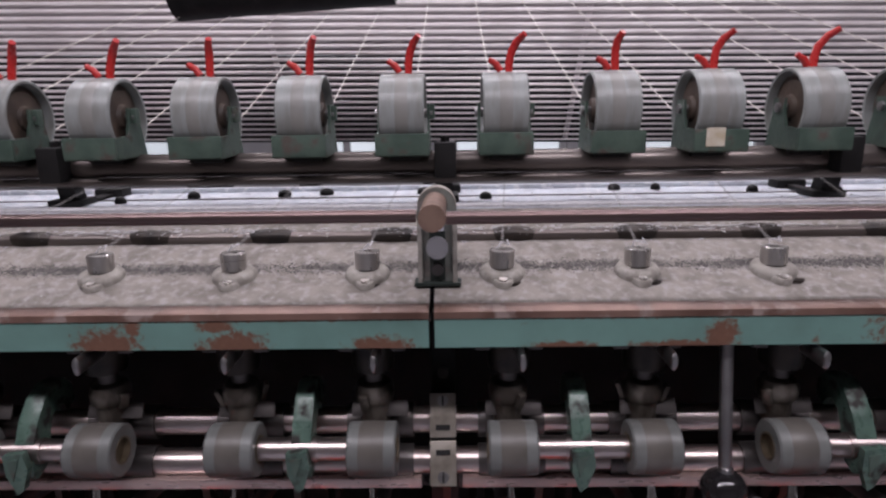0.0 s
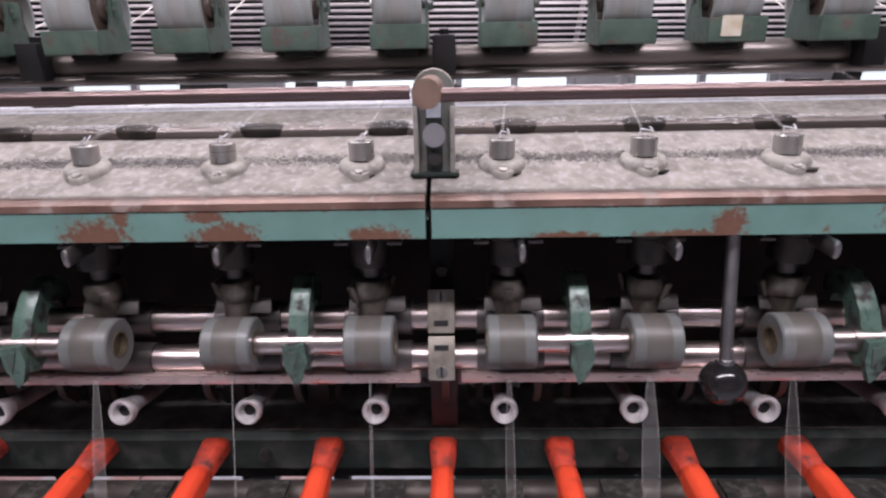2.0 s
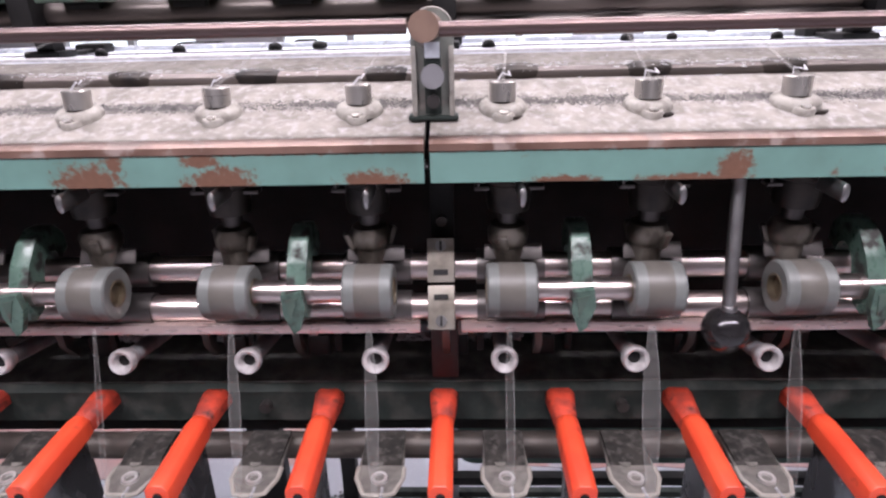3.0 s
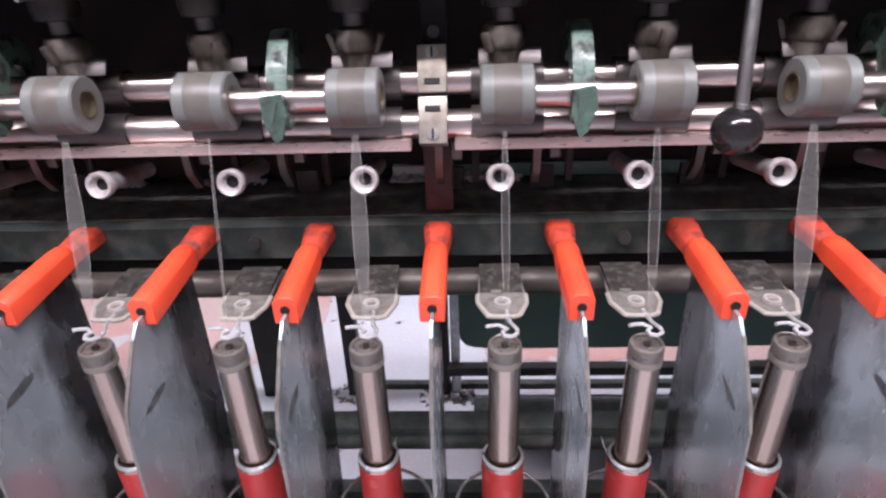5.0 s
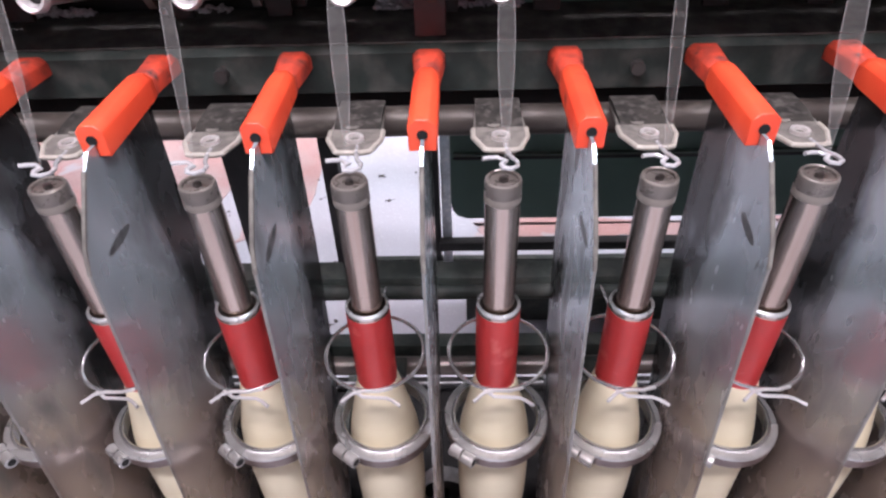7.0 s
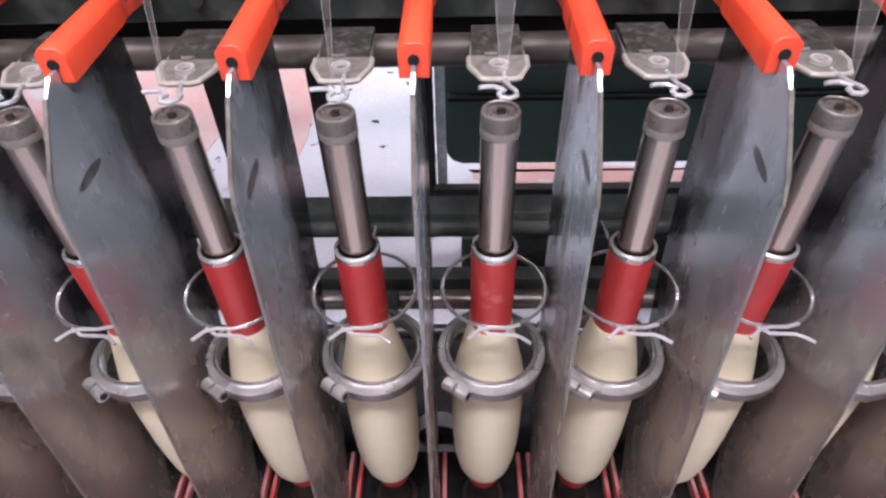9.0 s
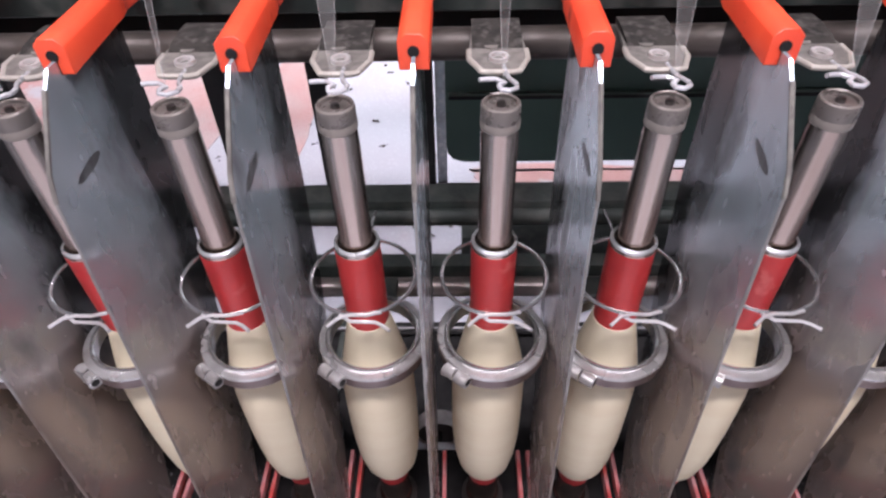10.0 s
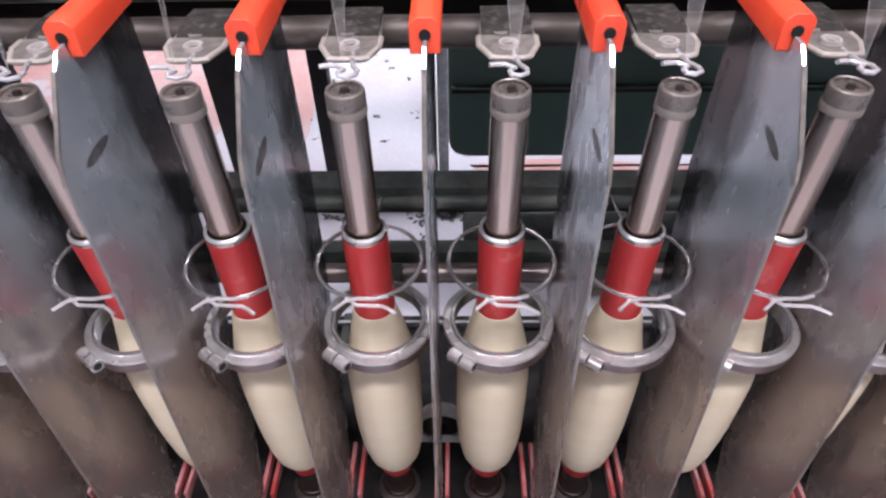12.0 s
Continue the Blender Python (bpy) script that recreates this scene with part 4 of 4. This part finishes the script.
def separator(x):
    t = thing("separator", "stained aluminium separator plate hung in an orange-red clamp", "separator", "separators", at=pose(x, 0, 0))
    o = [(-0.020, 1.034), (-0.029, 1.026), (-0.058, 0.990), (-0.064, 0.975), (-0.080, 0.80), (-0.091, 0.68), (-0.100, 0.56), (-0.100, 0.50), (-0.06, 0.49), (-0.02, 0.52), (0.01, 0.60), (0.052, 0.80), (0.064, 0.90), (0.066, 1.034)]
    part("plate", prism(N(), o, "x", -0.0011, 0.0011), M_ALU, t, "grey aluminium sheet, dark smears, reflections painted brown below")
    b = N()
    wire(b, [(0, p[0] - 0.0004, p[1]) for p in o[3:5]], 0.0009, 6)
    part("front_edge", b, M_CUT, t, "bright bare front edge")
    # Dull wire added along the slanted corner to cover its lamp highlight.
    part("corner_edge", wire(N(), [(0, p[0] - 0.0004, p[1]) for p in o[1:4]], 0.0015, 6), M_LAPPET, t, "dull wire hiding the corner's highlight")
    part("lower_edge", wire(N(), [(0, p[0] - 0.0004, p[1]) for p in o[4:8]], 0.0009, 6), M_LOWEDGE, t, "brown lower edge")
    pr = random.Random(int(round(x * 100)) + 90)
    for sx in (-1, 1):
        ca, y0, z0, ra, rb = pr.uniform(0.02, 0.3), pr.uniform(-0.036, -0.022), pr.uniform(0.958, 0.984), pr.uniform(0.012, 0.017), pr.uniform(0.0030, 0.0050)
        el = [(ra * math.cos(a), rb * math.sin(a)) for a in [2 * math.pi * k / 18 for k in range(18)]]
        part("smear", prism(N(), [(y0 + u * math.cos(ca) - v * math.sin(ca), z0 + u * math.sin(ca) + v * math.cos(ca)) for u, v in el], "x", sx * 0.0011, sx * 0.0013), M_SMEAR, t, "dark oily smear")
    def bar(sections):
        b = N()
        secs = []
        for y, w, zt, zb in sections:
            ch = 0.0044
            secs.append([b.verts.new((px, y, pz)) for px, pz in ((-w, zb), (w, zb), (w, zt - ch), (w - ch, zt), (-w + ch, zt), (-w, zt - ch))])
        for lo, hi in zip(secs, secs[1:]):
            for k in range(6):
                b.faces.new((lo[k], lo[(k + 1) % 6], hi[(k + 1) % 6], hi[k]))
        b.faces.new(secs[0][::-1])
        b.faces.new(secs[-1])
        bmesh.ops.bevel(b, geom=[e for e in b.edges], offset=0.0006, segments=1, affect="EDGES")
        return b
    c = part("clamp", bar(((-0.0105, 0.0087, 1.0465, 1.0255), (0.052, 0.0088, 1.0475, 1.0285), (0.060, 0.0088, 1.0475, 1.0285), (0.068, 0.0083, 1.0465, 1.030))), M_RED, t, "orange-red plastic clamp")
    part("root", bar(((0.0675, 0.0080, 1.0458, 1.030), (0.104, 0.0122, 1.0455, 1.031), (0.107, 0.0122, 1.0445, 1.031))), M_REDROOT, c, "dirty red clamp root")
    part("bore", cyl(N(), (0, -0.0112, 1.0365), (0, -0.006, 1.0365), 0.0033, seg=16), M_BLACK, c, "dark round hole")
    part("slit", box(N(), (0, -0.0108, 1.0295), (0.0022, 0.001, 0.008)), M_BLACK, c)
    for sx in (-1, 1):
        part("foot_clip", box(N(), (sx * 0.0060, 0.013, 0.4950), (0.0046, 0.066, 0.014), 0.001), M_FOOT, t, "red foot clip")
    return t


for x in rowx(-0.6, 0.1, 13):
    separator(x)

# ---- bobbins on their spindles ----


def bobbin(x):
    t = thing("bobbin", "cream yarn bobbin on a red tube over a steel spindle", "bobbin", "bobbins", at=pose(x, 0, 0.5))
    z = 0.5
    part("spindle_top", lathe(N(), [(0.0121, 0.882 - z), (0.0119, 0.975 - z), (0.0117, 0.981 - z), (0.0117, 0.983 - z)], 32), M_SPINDLE, t, "brushed steel spindle")
    cap = part("cap", lathe(N(), [(0.0116, 0.9855 - z), (0.0122, 0.987 - z), (0.0123, 0.9965 - z), (0.0118, 0.9985 - z), (0.0098, 0.9988 - z), (0.0092, 0.9972 - z), (0.005, 0.9968 - z)], 32), M_CAP, t, "smoky grey cap")
    part("cap_ring", lathe(N(), [(0.0102, 0.9984 - z), (0.0112, 0.9994 - z), (0.0119, 0.9984 - z)], 32, close=True), M_CAPBAND, cap)
    part("cap_band", lathe(N(), [(0.0118, 0.9825 - z), (0.0124, 0.9832 - z), (0.0125, 0.9880 - z), (0.0119, 0.9888 - z)], 32, close=True), M_CAPBAND, cap, "paler cap foot")
    part("cap_stud", lathe(N(), [(0.0028, 0.9965 - z), (0.0026, 0.9995 - z), (0.0012, 0.9998 - z)], 14), M_BAR, cap)
    part("collar", lathe(N(), [(0.0168, 0.8825 - z), (0.0168, 0.8865 - z), (0.0158, 0.8885 - z), (0.0140, 0.8885 - z), (0.0130, 0.885 - z), (0.0130, 0.8825 - z)], 32, close=True), M_SPINDLE, t, "steel collar")
    part("collar_ring", lathe(N(), [(0.0140, 0.8882 - z), (0.0150, 0.8897 - z), (0.0166, 0.8882 - z), (0.0168, 0.8862 - z)], 32, close=True), M_RING, t, "bright collar ring")
    part("gap", lathe(N(), [(0.0122, 0.8846 - z), (0.0150, 0.8846 - z), (0.0150, 0.8853 - z), (0.0122, 0.8853 - z)], 24, close=True), M_BLACK, t, "dark gap in the collar")
    part("tube", lathe(N(), [(0.0166, 0.540 - z), (0.0168, 0.60 - z), (0.0169, 0.8838 - z), (0.0160, 0.8842 - z)], 32), M_TUBERED, t, "red plastic tube")
    prof = [(0.0171, 0.5575), (0.0222, 0.562), (0.0272, 0.575), (0.0308, 0.598), (0.0326, 0.627), (0.0332, 0.655), (0.0331, 0.69), (0.0326, 0.716), (0.0312, 0.735), (0.0288, 0.750), (0.0254, 0.7662), (0.0212, 0.786), (0.0173, 0.805)]
    part("package", lathe(N(), [(r, h_ - z) for r, h_ in prof], 40), M_YARN, t, "smooth cream yarn package")
    part("base", lathe(N(), [(0.0168, 0.492 - z), (0.0168, 0.500 - z), (0.0158, 0.5405 - z)], 28), M_SPINDLE, t, "steel spindle base")
    part("base_ring", lathe(N(), [(0.0170, 0.500 - z), (0.0188, 0.497 - z), (0.0188, 0.489 - z), (0.0150, 0.489 - z)], 28, close=True), M_SPINDLE, t)
    return t


bobbins = [bobbin(x) for x in XS]

# ---- balloon ring rail: green beam with pipe and wire loops ----
ZW = 0.856
balloon = thing("balloon_rail", "dark green rail with bright wire loops round the bobbins", "rail", at=pose(0, 0, ZW))
part("rail_beam", prism(N(), [(0.094, -0.004), (0.114, 0.0), (0.114, -0.030), (0.094, -0.032), (0.092, -0.028), (0.092, -0.008)], "x", -L, L), M_DARKGREEN, balloon)
part("rail_pipe", cyl(N(), (-L, 0.088, -0.016), (L, 0.088, -0.016), 0.0070, seg=20), M_DARKGREEN, balloon)
for x in XS:
    b = N()
    ring_pts = [(x + 0.001 + 0.040 * math.sin(a), -0.040 * math.cos(a), 0.0) for a in [math.radians(v) for v in range(-20, 341, 10)]]
    tail_a = [(x - 0.020, -0.050, -0.001), (x - 0.012, -0.0435, 0.001), (x - 0.004, -0.0415, 0.0015), (x + 0.008, -0.0415, 0.0012), (x + 0.018, -0.038, 0.0005)]
    lp = part("wire_loop", wire(b, ring_pts, 0.0016, 8), M_LOOP, balloon, "bright bent wire loop")
    # The tails' highlight is painted: same wire as the loop, paler colour.
    part("wire_tail", wire(N(), tail_a, 0.0014, 8), M_LITWIRE, lp)
    part("wire_tail", wire(N(), [(x - 0.012, -0.0392, -0.0005), (x - 0.004, -0.0445, -0.0018), (x + 0.014, -0.0455, -0.0018), (x + 0.019, -0.048, -0.0018), (x + 0.025, -0.053, -0.0018)], 0.0014, 8), M_LITWIRE, lp)
    part("wire_stem", wire(N(), [(x + 0.001, 0.040, 0.0), (x + 0.001, 0.088, -0.010)], 0.0014, 8), M_LOOP, lp)

# ---- ring rail with clamped steel rings ----
ZR = 0.781
ringrail = thing("ring_rail", "dark ring rail with steel spinning rings clamped round the bobbins", "rail", at=pose(0, 0, ZR))
b = N()
box(b, (0, 0.100, -0.014), (2 * L, 0.018, 0.020), 0.002)
part("rail", b, M_DARKGREEN, ringrail)
part("rail_tube", cyl(N(), (-L, 0.076, -0.017), (L, 0.076, -0.017), 0.0095, seg=16), M_PBAR, ringrail)
for x in XS:
    xc = x + 0.0015
    m = pose(xc, 0, 0)
    rg_ = part("ring", lathe(N(), [(0.0395, 0.004), (0.0395, 0.0055), (0.0452, 0.0055), (0.0462, 0.0045), (0.0462, 0.0025), (0.0395, 0.0025)], 44, m, close=True), M_RING, ringrail, "grey steel spinning ring")
    part("ring_lip", lathe(N(), [(0.0362, -0.004), (0.0362, 0.0078), (0.0372, 0.0088), (0.0388, 0.0088), (0.0397, 0.0078), (0.0397, -0.004)], 44, m, close=True), M_LOOP, rg_, "bright inner lip")
    part("ring_side", lathe(N(), [(0.0402, 0.0025), (0.0460, 0.0025), (0.0456, -0.0075), (0.0402, -0.0075)], 44, m, close=True), M_RINGSIDE, rg_, "brown oiled side")
    b = N()
    c, d = Vector((xc - 0.0300, -0.0385, 0.0005)), Vector((0.80, -0.60, 0)).normalized()
    cyl(b, c - d * 0.0115, c - d * 0.0012, 0.0056, seg=18)
    cyl(b, c + d * 0.0006, c + d * 0.0115, 0.0056, seg=18)
    cl = part("clamp_ear", b, M_RING, rg_, "split clamp ear")
    part("clamp_hole", cyl(N(), c + d * 0.010, c + d * 0.0119, 0.0034, seg=14), M_BLACK, cl)
    part("holder", box(N(), (xc, 0.058, -0.006), (0.03, 0.032, 0.008), 0.001), M_DARKGREEN, rg_)

# ---- worn red paint on the floor behind the machine ----


def floor_paint(x0, x1, y0, y1, seed):
    """A coat of paint with a ragged outline."""
    r_ = random.Random(seed)
    o = []
    for (ax, ay), (bx, by) in (((x0, y0), (x1, y0)), ((x1, y0), (x1, y1)), ((x1, y1), (x0, y1)), ((x0, y1), (x0, y0))):
        for k in range(14):
            o.append((ax + (bx - ax) * k / 14 + r_.uniform(-0.012, 0.012), ay + (by - ay) * k / 14 + r_.uniform(-0.012, 0.012)))
    solo("floor_paint", prism(N(), o, "z", FLOOR, FLOOR + 0.002), M_REDFLOOR, "worn red paint on the concrete floor", "floor paint", "floor paint patches")


floor_paint(-1.9, -0.60, 0.76, 1.7, 1)
floor_paint(-0.52, -0.37, 0.80, 1.5, 2)
floor_paint(0.06, 1.7, 0.80, 0.87, 3)

# ---- spindle rail and what lies behind ----
sr = thing("spindle_rail", "black oily spindle rail under the bobbins", "rail")
part("rail", box(N(), (0, -0.015, 0.465), (2 * L, 0.14, 0.045), 0.003), M_MATTBLACK, sr)
part("front_angle", box(N(), (0, -0.084, 0.472), (2 * L, 0.006, 0.012), 0.001), M_BAR, sr)
for x in XS:
    part("bolster", lathe(N(), [(0.024, 0.4875), (0.024, 0.490), (0.019, 0.493), (0.0187, 0.4875)], 24, pose(x, 0, 0), close=True), M_BAR, sr)

part("leg", box(N(), (-1.2, 0.0, (FLOOR + 0.4425) / 2), (0.06, 0.1, 0.4425 - FLOOR)), M_BLACK, sr)
part("leg", box(N(), (1.2, 0.0, (FLOOR + 0.4425) / 2), (0.06, 0.1, 0.4425 - FLOOR)), M_BLACK, sr)
for x, w in ((-0.405, 0.07), (-0.233, 0.032), (-0.030, 0.017), (0.85, 0.03), (-0.82, 0.03)):
    solo("machine_post", box(N(), (x, 0.7, (FLOOR + 1.3) / 2), (w, 0.03, 1.3 - FLOOR), 0.002), M_BLACK, "dark upright machine post on the floor", "post", "machine posts")
solo("pale_post", box(N(), (-0.008, 0.705, (FLOOR + 1.2) / 2), (0.02, 0.02, 1.2 - FLOOR), 0.001), M_LEDGE, "pale grey upright strip beside a post", "post")
solo("far_rail", box(N(), (0.41, 0.678, 0.41), (0.87, 0.022, 0.022), 0.002), M_BLACK, "dark rail low at the back of the machine", "rail")
# Dark tray added in place of the machinery beneath the spindles.
dt = thing("dark_tray", "black tray standing in for dark machinery", "tray")
part("tray", box(N(), (0, 0.171, 0.4495), (2 * L, 0.23, 0.012), 0.002), M_MATTBLACK, dt)
part("tape_rod", cyl(N(), (-L, 0.262, 0.468), (L, 0.262, 0.468), 0.003, seg=10), M_STEM, dt, "thin pale rod along the tray")
for x in rowx(-1.05, 0.3, 8):
    part("rib", box(N(), (x, 0.171, 0.459), (0.012, 0.225, 0.012), 0.002), M_DARKGREEN, dt)
part("leg", box(N(), (-1.1, 0.2, (FLOOR + 0.4435) / 2), (0.05, 0.05, 0.4435 - FLOOR)), M_BLACK, dt)
part("leg", box(N(), (1.1, 0.2, (FLOOR + 0.4435) / 2), (0.05, 0.05, 0.4435 - FLOOR)), M_BLACK, dt)
solo("floor_rail", box(N(), (0.42, 0.712, FLOOR + 0.008), (1.24, 0.016, 0.016), 0.002), M_DARKGREEN, "low dark iron rail lying along the floor", "rail")
solo("base_beam", box(N(), (0.68, 0.56, FLOOR + 0.04), (1.3, 0.06, 0.08), 0.003), M_DARKGREEN, "dark green base beam on the floor", "beam")
t = thing("drive_cover", "deep green rounded sheet-metal drive cover", "cover")
o = [(0.005, 1.05), (0.005, 0.625), (0.008, 0.608), (0.016, 0.597), (0.032, 0.591), (1.25, 0.591), (1.25, 1.05)]
part("cover", prism(N(), o, "y", 0.52, 0.60), M_PANEL, t)
part("seam", box(N(), (0.63, 0.518, 0.712), (1.24, 0.004, 0.006)), M_BLACK, t)
part("ledge", box(N(), (0.63, 0.516, 0.719), (1.24, 0.008, 0.004), 0.001), M_GREEN, t)
part("leg", box(N(), (1.2, 0.56, (FLOOR + 0.591) / 2), (0.05, 0.05, 0.591 - FLOOR)), M_BLACK, t)
t = thing("tape_pulley", "grey tape pulley low between the bobbins", "pulley", at=pose(-0.003, 0.085, 0.4860))
part("wheel", lathe(N(), [(0.010, -0.003), (0.0245, -0.004), (0.0255, -0.010), (0.0275, -0.010), (0.0275, 0.008), (0.010, 0.008)], 32, pose(0, 0, 0, 90, 0, 0)), M_BAR, t)
part("rim", lathe(N(), [(0.0256, 0.0095), (0.0278, 0.0105), (0.0280, -0.009), (0.0276, -0.009)], 32, pose(0, 0, 0, 90, 0, 0), close=True), M_EDGE, t, "bright worn rim")
part("hub", lathe(N(), [(0.006, -0.005), (0.006, 0.016)], 20, pose(0, 0, 0, 90, 0, 0)), M_BLACK, t)
part("fork", box(N(), (0, -0.002, -0.0265), (0.06, 0.03, 0.010), 0.002), M_LEDGE, t)
rnd = random.Random(21)
items = []
for k in range(150):
    if k < 80:
        x, y = rnd.choice((-0.25, -0.21, -0.05, 0.02)) + rnd.gauss(0, 0.02), 0.68 + rnd.gauss(0, 0.02)
    else:
        x, y = rnd.uniform(-0.8, 0.8), rnd.uniform(0.5, 1.7)
    for q in range(5):
        sz = rnd.uniform(0.0012, 0.0042)
        items.append(((x + rnd.gauss(0, 0.005), y + rnd.gauss(0, 0.005), FLOOR + sz * 0.3), (sz * rnd.uniform(0.7, 2), sz, sz * 0.5), rnd.uniform(0, 3)))
blobs("floor_fluff", M_GRIME, items, "dark tufts of oily fluff scattered on the floor", "fluff")

rnd = random.Random(31)
items = []
for k in range(3200):
    x = -0.6 + 0.1 * rnd.randint(0, 12) + rnd.choice((-0.0013, 0.0013))
    z = 0.505 + abs(rnd.gauss(0, 0.035))
    items.append(((x, rnd.uniform(-0.075, 0.0), z), (0.00012, rnd.uniform(0.0002, 0.0007), rnd.uniform(0.0002, 0.0007)), 0.0))
blobs("lint", M_FLUFF, items, "white lint specks low on the separators", "lint")

# ---- whirling yarns between tubes and thread guides ----
veils = []
for k, x in enumerate(XS):
    top, bot = Vector((x * 1.008, 0.046, 1.140)), Vector((x + 0.001, 0.002, 1.013))
    axis = bot - top
    t = thing("whirling_yarn", "fine whirling yarn blurred into a clear ribbon", "yarn", "whirling yarns", at=Matrix.Translation(top) @ axis.to_track_quat("Z", "Y").to_matrix().to_4x4())
    ln = axis.length
    b = N()
    lo, hi = [], []
    for j in range(17):
        f = j / 16
        w = 0.0006 + 0.0012 * (1 - f) + 0.0050 * math.sin(math.pi * f)
        lo.append(b.verts.new((-w, 0, f * ln)))
        hi.append(b.verts.new((w, 0, f * ln)))
    for j in range(16):
        b.faces.new((lo[j], hi[j], hi[j + 1], lo[j + 1]))
    part("ribbon", b, M_VEIL, t)
    b = N()
    pts = [(-0.0006 - 0.0012 * (1 - j / 16) - 0.0050 * math.sin(math.pi * j / 16), 0, j / 16 * ln) for j in range(17)]
    wire(b, pts, 0.0003, 5)
    wire(b, [(-p[0], 0, p[2]) for p in pts], 0.0003, 5)
    part("strand", b, M_VEIL_EDGE, t)
    veils.append(t)


def motions():
    times = [0.5 * k for k in range(25)]
    for k, t in enumerate(bobbins):
        m = t.matrix_basis.copy()
        walk(t, [(s, m @ pose(0, 0, 0, 0, 0, (s * 170 + 37 * k) % 360)) for s in times])
    for k, t in enumerate(rollers):
        m = t.matrix_basis.copy()
        walk(t, [(s, m @ pose(0, 0, 0, -s * 150, 0, 0)) for s in times])
    for t, w in pulleys:
        walk(w, [(s, pose(0, 0, 0, s * 120, 0, 0)) for s in times])
    for k, (t, r) in enumerate(heads):
        walk(r, [(s, pose(0, 0, 0, 0, 0, s * 165 + 50 * k)) for s in times])
    rnd = random.Random(3)
    for t in veils:
        m = t.matrix_basis.copy()
        walk(t, [(s, m @ pose(0, 0, 0, 0, 0, rnd.uniform(0, 78))) for s in times])
    ring = [(0, 0.735), (3, 0.745), (5.5, 0.7555), (6.5, 0.758), (7, 0.761), (7.5, 0.765), (9.5, 0.784), (10, 0.791), (10.5, 0.798), (11, 0.806), (11.5, 0.808), (12, 0.797)]
    walk(ringrail, [(s, pose(0, 0, ZR + z - 0.797)) for s, z in ring])
    loop = [(0, 0.806), (3, 0.822), (5.5, 0.834), (6.5, 0.838), (7, 0.840), (7.5, 0.843), (9.5, 0.852), (10, 0.857), (10.5, 0.861), (11, 0.866), (11.5, 0.867), (12, 0.861)]
    walk(balloon, [(s, pose(0, 0, ZW + z - 0.861)) for s, z in loop])


motions()
